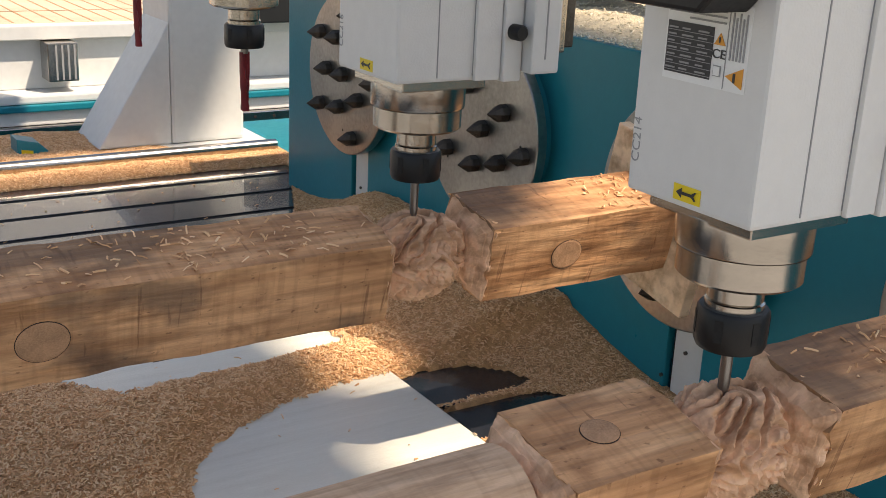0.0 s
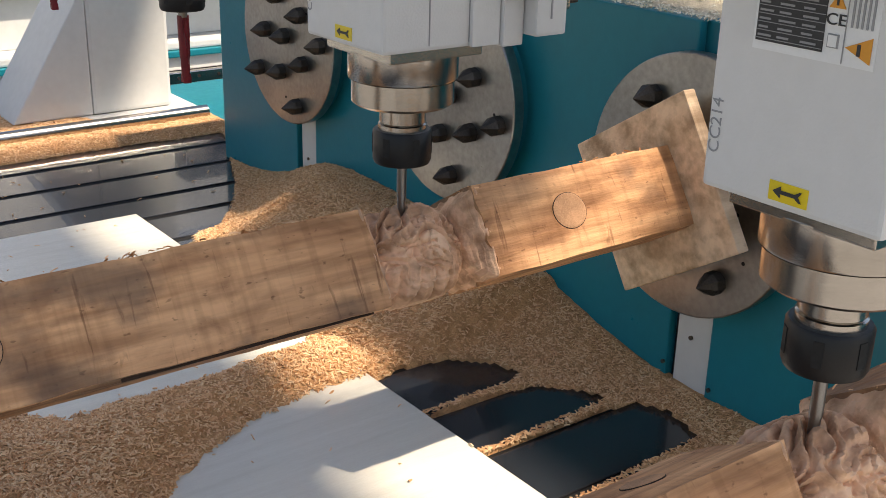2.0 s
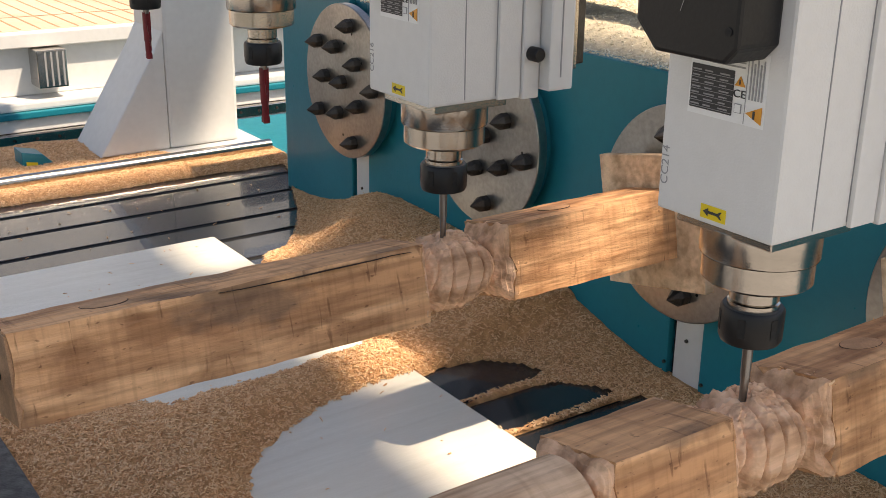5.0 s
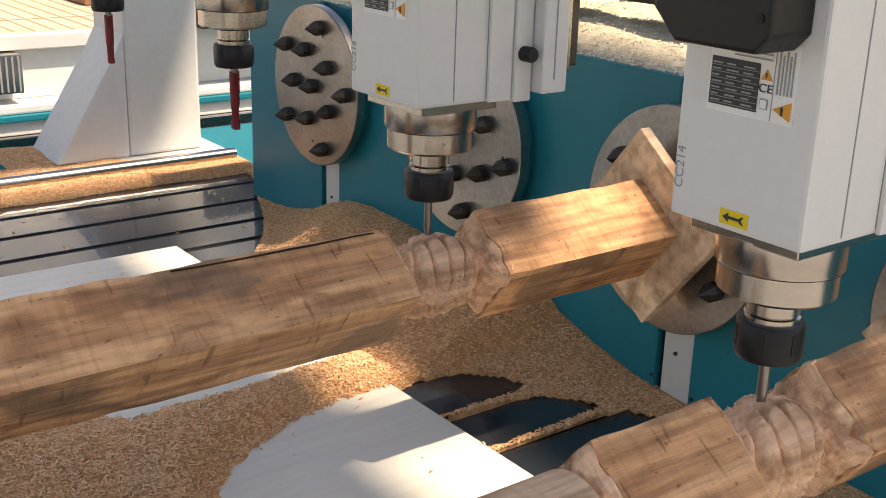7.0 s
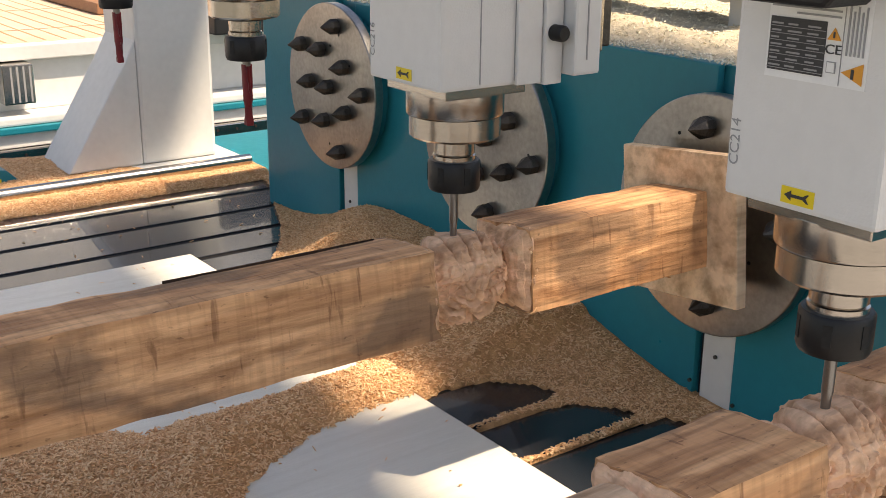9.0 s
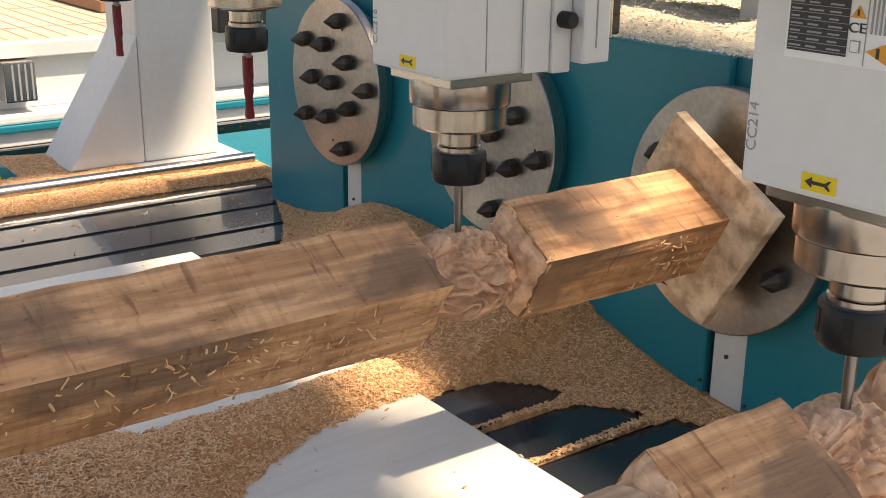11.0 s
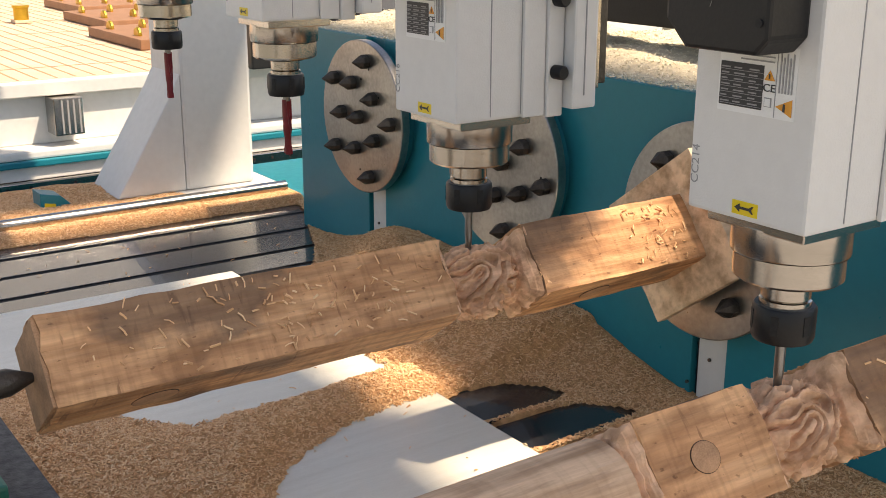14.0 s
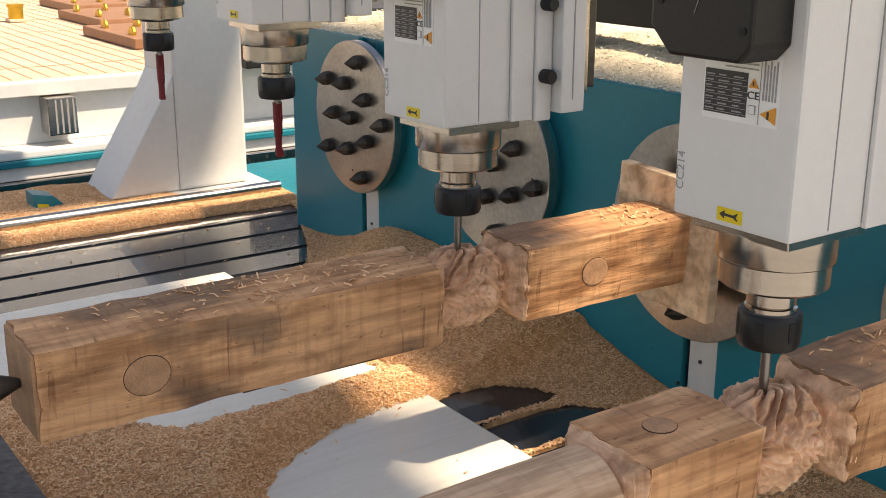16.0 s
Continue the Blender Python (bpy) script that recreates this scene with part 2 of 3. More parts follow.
# unseen sheet added to block the sun, each opening aimed at one lit patch
OPENINGS = [sun_cut(-0.275, -0.125, -0.06, 0.045, 0.30), sun_cut(-0.455, -0.27, -0.20, 0.075, 0.015), sun_cut(-0.41, -0.285, 0.20, 0.44, 0.03),
            sun_cut(-1.3, -0.66, 0.92, 1.20, 0.0), sun_cut(-0.42, -0.20, 0.72, 0.92, 0.0), sun_cut(-0.7, 0.03, 1.335, 1.45, 0.03)]
rx = sorted({0.80, 1.46} | {v for o in OPENINGS for v in o[:2]})
ry = sorted({-3.4, -0.12} | {v for o in OPENINGS for v in o[2:]})
roof = bmesh.new()
for xa, xb in zip(rx, rx[1:]):
    for ya, yb in zip(ry, ry[1:]):
        cx, cy = (xa + xb) / 2, (ya + yb) / 2
        if xb <= 1.46 and yb <= -0.12 and not any(o[0] < cx < o[1] and o[2] < cy < o[3] for o in OPENINGS):
            box(xa, xb, ya, yb, SHADE_Z, SHADE_Z + 0.02, 0, roof)
structure("roof", roof, SHADE_SHEET, "unseen grey sheet added overhead, cut to shape sun patches")

SLOTS = [1.253, 1.133, 1.007, 0.905, 0.79, 0.68, 0.57, 0.46, 0.35, 0.24, 0.127, 0.028, -0.085, -0.2, -0.31, -0.42]
table = thing("slotted_table", "blued steel T-slot machine table with dark slots", "table")
edges = [1.340] + SLOTS + [-0.62]
for k, (a, b) in enumerate(zip(edges, edges[1:])):
    part("table_plate", box(-1.5, 0.06, b + 0.0085, a - 0.0085, -0.03, 0.0, 0.001), SLOT_PLATE, table)
# dark fill just under the plates, the slots' shade put into its colour
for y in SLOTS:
    part("slot_shade_fill", box(-1.5, 0.06, y - 0.0083, y + 0.0083, -0.033, -0.0025, 0), SLOT_DARK, table)
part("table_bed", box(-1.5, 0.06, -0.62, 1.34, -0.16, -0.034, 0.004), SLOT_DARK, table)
part("table_frame", box(-1.48, 0.6, -0.6, 1.3, -0.9, -0.17, 0.01), TEAL_DARK, table, "teal machine base")
board = tagged(part("white_board", box(-1.15, -0.327, -0.50, 0.897, 0.0005, 0.0155, 0.002), BOARD), "white board lying on the slotted table, dusted with sawdust", "board")

# ---- headstock: long teal box carrying the driver discs ----
head = thing("headstock_box", "glossy teal painted steel headstock with dusty top", "machine")
cuts = [1.160] + [y + d for y in (2 * ST, ST, 0.0, -ST) for d in (0.028, -0.028)] + [-0.95]
for a, b in zip(cuts[::2], cuts[1::2]):
    part("front_panel", box(WALL_X, WALL_X + 0.012, b + 0.0025, a - 0.0015, 0.0005, 0.428, 0.0025), TEAL, head)
part("box_body", box(WALL_X + 0.0125, 0.36, -0.95, 1.156, 0.0005, 0.427, 0.003), TEAL, head)
for k, y in enumerate((2 * ST, ST, 0.0, -ST)):
    part("cover_strip", box(WALL_X + 0.004, WALL_X + 0.0124, y - 0.0285, y + 0.021, 0.0005, 0.33, 0.001), WHITE, head, "pale vertical cover strip")
    part("strip_gap", box(WALL_X + 0.010, WALL_X + 0.0122, y + 0.0215, y + 0.0285, 0.0005, 0.33, 0), SLOT_DARK, head)
    for sy, sz in ((0.034, 0.030), (-0.036, 0.022), (0.0, 0.072)):
        part("screw", lathe([(0.0026, -0.0025), (0.0026, 0.001), (0.0015, 0.0012)], 10, "x", (WALL_X if sy else WALL_X + 0.004, y + sy, sz)), DARK_STEEL, head)
    part("bearing_ring", lathe([(0.130, WALL_X), (0.130, WALL_X - 0.014), (0.12, WALL_X - 0.0155)], 64, "x", (0, y, axis_z(y))), TEAL, head, smooth=True)

# ---- driver discs ----
SPIKES = [(0.0, 0.0), (-0.026, 0.106), (0.088, 0.064), (0.024, 0.062), (-0.050, 0.040), (0.062, 0.002), (-0.110, 0.002), (0.087, -0.066), (0.014, -0.060), (-0.057, -0.036), (-0.036, -0.108)]

TURNED_SPIKES = [(-0.064, 0.038), (-0.014, 0.005), (0.004, -0.051), (-0.060, -0.036), (-0.116, -0.014), (0.077, -0.042), (-0.020, -0.104), (0.03, 0.062), (-0.03, 0.108), (0.09, 0.05)]


def driver_disc(y, spikes, label):
    d = thing("driver_disc", label, "disc", pose(0, y, axis_z(y)), "driver discs on the headstock")
    part("disc_plate", lathe([(0.141, DISC_X + 0.0175), (0.143, DISC_X + 0.016), (0.143, DISC_X + 0.0015), (0.1415, DISC_X)], 96, "x"), PLATE_STEEL, d, smooth=True)
    for sy, sz in spikes:
        part("spike", lathe([(0.0130, DISC_X - 0.0002), (0.0130, DISC_X - 0.012), (0.0120, DISC_X - 0.0145), (0.0008, DISC_X - 0.032)], 8, "x", (0, sy, sz)), DARK_STEEL, d, "blackened conical spike")
    for a in range(5):
        r, g = 0.11 * math.sqrt(random.random()), random.random() * 6.28
        part("screw_hole", lathe([(0.0022, DISC_X - 0.0001), (0.0022, DISC_X - 0.0006)], 10, "x", (0, r * math.cos(g), r * math.sin(g))), SLOT_DARK, d)
    return d


driver_disc(2 * ST, SPIKES, "round ground-steel driver disc studded with dark spikes, empty")
driver_disc(ST, TURNED_SPIKES, "round ground-steel driver disc studded with dark spikes, empty")
RIM_SPIKES = [(0.105, 0.0), (-0.105, 0.0), (0.0, 0.105), (0.0, -0.105), (0.03, 0.03), (-0.03, -0.03)]
disc_a = driver_disc(0.0, RIM_SPIKES, "round ground-steel driver disc gripping a timber's end plate")
disc_b = driver_disc(-ST, RIM_SPIKES, "round ground-steel driver disc gripping a timber's end plate")


# ---- timbers ----
def block(x0, x1, seed, rough0=0.0, rough1=0.0, h=HALF, step=0.012):
    """A sawn square length, its edges slightly waney and its ends ragged."""
    n = max(4, int((x1 - x0) / step))
    bm = bmesh.new()
    rings = []
    m = 5
    for i in range(n + 1):
        x = x0 + (x1 - x0) * i / n
        ring = []
        for side in range(4):
            for k in range(m):
                u = -1 + 2 * k / m
                y, z = [(u, -1), (1, u), (-u, 1), (-1, -u)][side]
                wob = 0.0010 * noise.noise((x * 14 + seed, y * 2, z * 2))
                cut = 0.0014 + 0.0012 * noise.noise((x * 30, seed + side * 5, 1))
                r = 1 - (cut / h if k == 0 else 0)
                dx = (rough0 * noise.noise((y * 3 + seed, z * 3, 7)) if i == 0 else 0) + (rough1 * noise.noise((y * 3, z * 3 + seed, 3)) if i == n else 0)
                ring.append(bm.verts.new((x + dx, y * r * h + wob, z * r * h + wob)))
        rings.append(ring)
    c = len(rings[0])
    for a, b in zip(rings, rings[1:]):
        for k in range(c):
            bm.faces.new((a[k], a[(k + 1) % c], b[(k + 1) % c], b[k]))
    for ring in (rings[0], rings[-1]):
        mid = bm.verts.new(sum((v.co for v in ring), Vector()) / c)
        for k in range(c):
            bm.faces.new((ring[k], ring[(k + 1) % c], mid))
    return bm


def ball(seed):
    """The half-carved ball: spiral flutes on one side, deep scrolling folds on the other, flats left by the sawn faces."""
    nu, nv = 200, 140
    x0, x1 = CARVE[0] - 0.004, CARVE[1] + 0.004
    xc, hl = (x0 + x1) / 2, (x1 - x0) / 2
    bm = bmesh.new()
    rings = []
    for j in range(nv + 1):
        s = -1 + 2 * j / nv
        dx = (s * hl + xc + 0.4370) / 0.0570
        base = 0.0490 * max(0.0, 1 - abs(dx) ** 2.2) ** 0.5
        neck = 0.023 + 0.004 * abs(s) ** 3
        r0 = max(base, neck)
        ring = []
        for i in range(nu):
            a = 2 * math.pi * i / nu
            p = Vector((s * 1.25, math.cos(a) * 1.15, math.sin(a) * 1.15))
            flute = abs(math.sin(10.0 * s + 1.2 * math.cos(a) + 2.2 * noise.noise(p * 0.8))) ** 0.7
            fold = noise.noise(p * 2.0 + Vector((seed, 3, 1)))
            swirl = math.sin(13 * fold + 4 * noise.noise(p * 1.3 + Vector((5, seed, 0))))
            steps = math.floor(5 * (0.5 + 0.55 * noise.noise(p * 2.3 + Vector((seed, 0, 9))) + 0.3 * abs(s))) / 5
            w1, w2 = math.cos(a) ** 2, max(0.0, math.sin(a)) ** 2
            fl = max(0.0, -math.sin(a)) ** 2
            depth = fl * 0.0080 * (1 - flute) ** 1.4 + w2 * 0.0105 * (0.5 - 0.5 * swirl) ** 1.3 + w1 * 0.0150 * steps + w1 * 0.0040 * (0.5 - 0.5 * swirl)
            depth += 0.0016 * abs(noise.noise(p * 9)) + 0.0011 * (0.5 + 0.5 * math.sin(46 * s + 3 * fold))
            r = r0 - depth * (1 - abs(s) ** 6) * (1.0 if base > neck else 0.3)
            y, z = r * math.cos(a), r * math.sin(a)
            q = HALF - 0.0004
            y, z = max(-q, min(q, y)), max(-q, min(q, z))
            ring.append(bm.verts.new((xc + s * hl, y, z)))
        rings.append(ring)
    for a, b in zip(rings, rings[1:]):
        for k in range(nu):
            bm.faces.new((a[k], a[(k + 1) % nu], b[(k + 1) % nu], b[k]))
    bm.faces.new(rings[0])
    bm.faces.new(rings[-1])
    return bm


def shoulder(xa, xb, seed):
    """The stepped, scalloped rough cut between a square end and the ball."""
    bm = bmesh.new()
    rings = []
    nj, nu = 14, 64
    for j in range(nj + 1):
        f = j / nj
        ring = []
        for i in range(nu):
            a = 2 * math.pi * i / nu
            sq = HALF / max(abs(math.cos(a)), abs(math.sin(a)))
            sq = min(sq, HALF * 1.36) * 0.982
            stepn = math.floor(f * 5) / 5 + 0.2 * (f * 5 % 1) ** 3
            r = sq * (1 - 0.52 * stepn ** 1.5) - (0.0011 * math.sin(a * 17 + seed) + 0.003 * noise.noise((a * 3, f * 4, seed))) * (0 < f < 1)
            ring.append(bm.verts.new((xa + (xb - xa) * f + 0.003 * noise.noise((a, seed, f * 2)), r * math.cos(a), r * math.sin(a))))
        rings.append(ring)
    for a, b in zip(rings, rings[1:]):
        for k in range(nu):
            bm.faces.new((a[k], a[(k + 1) % nu], b[(k + 1) % nu], b[k]))
    bm.faces.new(rings[0])
    bm.faces.new(rings[-1])
    return bm


def knot(x, face, size):
    """A round knot let into a face: 0 front, 1 top, 2 back, 3 below."""
    bm = lathe([(size, 0.0), (size, 0.0010), (size * 0.9, 0.0014)], 28, "z")
    rim = lathe([(size * 1.035, 0.0), (size * 1.035, 0.0007), (size * 1.0, 0.0009)], 28, "z")
    turn = Matrix.Rotation(radians(90 - 90 * face), 4, "X") @ Matrix.Translation((0, 0, HALF - 0.0004))
    return [(b, Matrix.Translation((x, 0, 0)) @ turn @ Matrix.Diagonal((1.15, 1, 1, 1))) for b in (bm, rim)]


def chips_mesh(points, size=(0.004, 0.011), seed=1, mat=None):
    """Curled shavings: thin bent slips with thickness, at (place, normal)."""
    rnd = random.Random(seed)
    verts, faces = [], []
    for p, nrm in points:
        q = Vector(nrm).to_track_quat("Z", "Y").to_matrix() @ Matrix.Rotation(rnd.uniform(0, 6.28), 3, "Z") @ Matrix.Rotation(rnd.gauss(0, 0.45), 3, "X") @ Matrix.Rotation(rnd.gauss(0, 0.35), 3, "Y")
        ln, w, th = rnd.uniform(*size) / 2, rnd.uniform(0.0006, 0.0013), 0.0004
        curl = rnd.uniform(0, 0.35) * ln
        k = len(verts)
        for u, dz in ((-1, 0), (0, curl), (1, 0)):
            for v, dt in ((-1, 0), (1, 0), (0, th * 2)):
                verts.append(Vector(p) + q @ Vector((u * ln, v * w, dz + dt + 0.0006)))
        for s in (0, 3):
            for a, b in ((0, 1), (1, 2), (2, 0)):
                faces.append((k + s + a, k + s + b, k + s + 3 + b, k + s + 3 + a))
        faces += [(k, k + 1, k + 2), (k + 6, k + 7, k + 8)]
    me = bpy.data.meshes.new("shavings")
    me.from_pydata([tuple(v) for v in verts], [], faces)
    me.materials.append(mat or CHIPS)
    return me


def timber(name, y, x_end, label, turned):
    t = thing(name, label, "timber", pose(0, y, axis_z(y)), "timbers on the rotary axes")
    part("driven_length", block(CARVE[1] + 0.002, -0.122, 3.1 + y, 0.011, 0.001), PINE, t, "weathered sawn square length")
    if turned:
        part("square_length", block(-0.612, CARVE[0] - 0.002, 8.3, 0.004, 0.006), PINE, t, "weathered sawn square length")
        part("turned_end", shoulder(-0.610, -0.628, 4.0), FRESH, t, "stepped rough cut")
        part("column_shaft", lathe([(0.034, -0.622), (0.0425, -0.628), (0.0425, -0.70), (0.0415, -0.78), (0.0415, -0.81), (0.036, -0.815), (0.034, -0.82)], 72, "x"), TURNED, t, "smooth turned column shaft", smooth=True)
        bm = lathe([(0.034, -0.818), (0.037, -0.829), (0.036, -0.865), (0.026, -0.88), (0.030, -0.90), (0.024, -0.93)], 48, "x")
        part("scaled_neck", bm, FRESH, t, "neck carved with overlapping scales", smooth=True)
        sc = bmesh.new()
        for r in range(6):
            for k in range(20):
                a = 2 * math.pi * (k + 0.5 * (r % 2)) / 20
                one = lathe([(0.0062, -0.001), (0.0062, 0.0012), (0.003, 0.0016)], 10, "z")
                m4 = Matrix.Translation((-0.826 - r * 0.0065, 0.0365 * math.cos(a), 0.0365 * math.sin(a))) @ Matrix.Rotation(a - math.pi / 2, 4, "X") @ Matrix.Rotation(0.22, 4, "Y")
                bmesh.ops.transform(one, matrix=m4, verts=one.verts[:])
                join(sc, one)
        tagged(part("scales", sc, FRESH, t), kind="stuff")
    else:
        part("long_length", block(x_end, CARVE[0] - 0.002, 5.7, 0.006, 0.012), PINE, t, "long weathered sawn square length")
    for x0, x1, face, off, w in ((-0.72, -0.505, 3, 0.037, 0.0005),) if not turned else ():
        line = [(x0 + (x1 - x0) * k / 9, off + 0.003 * noise.noise((k * 0.6, x0 * 9, 2))) for k in range(10)]
        width = [w * (0.25 + math.sin(math.pi * k / 9)) for k in range(10)]
        out = [(x, v + q) for (x, v), q in zip(line, width)] + [(x, v - q) for (x, v), q in reversed(list(zip(line, width)))]
        part("check_split", prism(out, HALF - 0.002, HALF + 0.0013, "z"), CRACK, t, "dark split in the wood", at=Matrix.Rotation(radians(90 - 90 * face), 4, "X"))
    if not turned:
        part("end_grain", prism([(-0.041, -0.041), (0.041, -0.041), (0.041, 0.041), (-0.041, 0.041)], x_end - 0.003, x_end + 0.004, "x", 0.001), KNOT, t, "dark weathered end grain")
    part("driven_shoulder", shoulder(CARVE[1] + 0.004, CARVE[1] - 0.013, 1.0), FRESH, t, "stepped rough cut of fresh wood")
    part("far_shoulder", shoulder(CARVE[0] - 0.004, CARVE[0] + 0.012, 2.0), FRESH, t, "stepped rough cut of fresh wood")
    part("carved_ball", ball(2.0 + y), FRESH, t, "freshly carved ball with scrolling folds", smooth=True)
    spots = [(-0.275, 0, 0.017)] + ([(-0.56, 1, 0.012)] if turned else [(-0.815, 0, 0.019)])
    for x, face, size in spots:
        (a, ma), (b, mb) = knot(x, face, size)
        part("knot", a, KNOT, t, "round knot", at=ma)
        part("knot_rim", b, CRACK, t, at=mb)
    end = part("end_plate", box(-0.122, -0.106, -0.085, 0.085, -0.085, 0.085, 0.002), PLY, t, "square pale board screwed to the end")
    rnd = random.Random(11 + int(y * 10))
    pts = []
    for k in range(190):
        x = rnd.choice((rnd.gauss(-0.19, 0.025), rnd.gauss(-0.66, 0.07), rnd.uniform(-0.88, -0.52))) if not turned else rnd.gauss(-0.2, 0.05)
        if CARVE[0] - 0.01 < x < CARVE[1] + 0.02 or x > -0.127 or x < -0.905:
            continue
        pts.append(((x, rnd.uniform(-0.038, 0.038), HALF + 0.0004), (0, 0, 1)))
    for k in range(22):
        a, c = rnd.choice(((0, 1), (1, 0), (-1, 0), (0, -1)))
        u = rnd.uniform(-0.04, 0.04)
        pts.append(((CARVE[1] + 0.006 + rnd.gauss(0, 0.003), a * 0.0415 + u * (a == 0), c * 0.0415 + u * (c == 0)), (0.3, a, c)))
    sh = new("shaving_litter", chips_mesh(pts, (0.004, 0.012), 5))
    sh.parent = t
    tagged(sh, "shavings stuck to the sawn face", kind="stuff")
    return t


timber_a = timber("carved_timber", 0.0, -0.912, "weathered pine beam with a half-carved ball, turning on its axis", False)
timber_b = timber("carved_timber", -ST, -0.912, "pine beam with carved ball and smooth turned shaft", True)

# ---- tailstock ----
tail = thing("tailstock", "black iron tailstock with a worn steel centre point", "machine")
part("centre_point", lathe([(0.0006, -0.906), (0.0125, -0.936), (0.0135, -0.97), (0.0135, -1.05)], 32, "x", (0, 0, axis_z(0))), DARK_STEEL, tail, "worn steel centre point", smooth=True)
part("tail_body", box(-1.16, -1.045, -0.06, 0.06, 0.0805, 0.33, 0.008), CAST, tail)
rail = thing("tailstock_beam", "black speckled iron beam along the table", "beam")
part("beam_body", box(-1.20, -0.875, -0.60, 0.40, 0.0165, 0.08, 0.004), CAST, rail)
part("green_clamp", box(-1.03, -0.925, 0.10, 0.30, 0.0805, 0.11, 0.004), GREEN, rail, "green enamel clamp")


# ---- spindles ----
def text_bm(body, size, depth=0.0003):
    cu = bpy.data.curves.new("letters", "FONT")
    cu.body, cu.size, cu.extrude, cu.align_x, cu.align_y = body, size, depth, "CENTER", "CENTER"
    tmp = bpy.data.objects.new("letters", cu)
    scene.collection.objects.link(tmp)
    dg = bpy.context.evaluated_depsgraph_get()
    me = bpy.data.meshes.new_from_object(tmp.evaluated_get(dg))
    bpy.data.objects.remove(tmp)
    bm = bmesh.new()
    bm.from_mesh(me)
    bpy.data.meshes.remove(me)
    return bm


FX = -0.058  # front face of the spindle body, from its axis
FACE = Matrix(((0, 0, -1, FX), (-1, 0, 0, 0), (0, 1, 0, 0), (0, 0, 0, 1)))  # (u right, v up) on the front face


def on_face(u, v, lift=0.0005):
    return FACE @ Matrix.Translation((u, v, lift))


def rect(u0, u1, v0, v1, lift):
    bm = box(u0, u1, v0, v1, 0, 0.0004, 0)
    bmesh.ops.transform(bm, matrix=FACE @ Matrix.Translation((0, 0, lift)), verts=bm.verts[:])
    return bm


def spindle(y, red, code, group="spindles on the gantry"):
    s = thing("spindle", "light grey square spindle motor with " + ("red two-flute cutter" if red else "thin steel cutter"), "spindle", pose(SPX, y, 0), group)
    b = 0.447
    body = part("motor_body", prism([(FX, -0.056), (FX, 0.056), (0.052, 0.056), (0.052, -0.056)], b, 1.0, "z", 0.003), GREY_BODY, s, smooth=False)
    part("body_seam", box(-0.0155, -0.0145, -0.0566, -0.0555, b + 0.004, 1.0, 0), GREY_PRINT, s)
    part("body_seam", box(0.0235, 0.0245, -0.0566, -0.0555, b + 0.004, 1.0, 0), GREY_PRINT, s)
    part("side_rib", box(0.024, 0.052, -0.0605, -0.0562, b + 0.0, 1.0, 0.001), GREY_BODY, s)
    part("base_step", prism([(-0.045, -0.046), (-0.045, 0.046), (0.046, 0.046), (0.046, -0.046)], b - 0.010, b + 0.001, "z", 0.001), STEEL, s, "polished steel step")
    part("upper_flange", lathe([(0.046, b - 0.008), (0.046, b - 0.030), (0.0455, b - 0.031)], 64), STEEL, s, "polished steel flange", smooth=True)
    part("lower_flange", lathe([(0.0455, b - 0.0315), (0.043, b - 0.0325), (0.043, b - 0.051), (0.040, b - 0.0535)], 64), STEEL, s, "polished steel flange", smooth=True)
    part("seal_ring", lathe([(0.027, b - 0.053), (0.027, b - 0.0565)], 40), BLACK, s)
    part("shaft_nose", lathe([(0.0195, b - 0.056), (0.0195, b - 0.069), (0.0185, b - 0.0695), (0.0205, b - 0.071), (0.0205, b - 0.079)], 48), STEEL, s, smooth=True)
    nut = part("collet_nut", lathe([(0.0235, b - 0.0755), (0.025, b - 0.0775), (0.025, b - 0.101), (0.0235, b - 0.1045), (0.012, b - 0.1055)], 56), BLACK, s, "black collet nut", smooth=True)
    for k in range(6):
        a = k * math.pi / 3 + 0.4
        part("nut_slot", box(0.0243, 0.0253, -0.003, 0.003, b - 0.096, b - 0.080, 0), SLOT_DARK, nut, at=Matrix.Rotation(a, 4, "Z"))
    if red:
        part("cutter_shank", lathe([(0.005, b - 0.104), (0.005, b - 0.113)], 20), CARBIDE, s)
        bm = bmesh.new()
        rings = []
        for i in range(13):
            z = b - 0.111 - i * 0.0063
            ring = []
            for k in range(20):
                a = 2 * math.pi * k / 20
                r = 0.0066 if math.cos(2 * (a - 0.12 * i)) > -0.2 else 0.0040
                ring.append(bm.verts.new((r * math.cos(a), r * math.sin(a), z)))
            rings.append(ring)
        for p, q in zip(rings, rings[1:]):
            for k in range(20):
                bm.faces.new((p[k], p[(k + 1) % 20], q[(k + 1) % 20], q[k]))
        bm.faces.new(rings[0])
        bm.faces.new(rings[-1])
        part("cutter", bm, RED_CUTTER, s, "red coated two-flute cutter")
    else:
        part("cutter", lathe([(0.0042, b - 0.104), (0.0042, b - 0.136), (0.0036, b - 0.140), (0.0030, b - 0.163), (0.0008, b - 0.166)], 24), CARBIDE, s, "thin tapered steel cutter", smooth=True)
    # carriage behind the motor
    part("clamp_strip", box(0.053, 0.074, -0.064, 0.064, b - 0.002, 1.45, 0.002), GREY_BODY, s)
    for z in (0.492, 0.566, 0.64, 0.714, 0.79):
        bolt = part("clamp_bolt", lathe([(0.0075, -0.064), (0.0075, -0.076), (0.006, -0.078)], 24, "z"), BLACK, s, "black socket bolt", smooth=True)
        bolt.matrix_basis = pose(0.0, 0, 0)
        bolt.data.transform(Matrix.Translation((0.063, 0, z)) @ Matrix.Rotation(radians(90), 4, "X") @ Matrix.Scale(-1, 4, (0, 0, 1)))
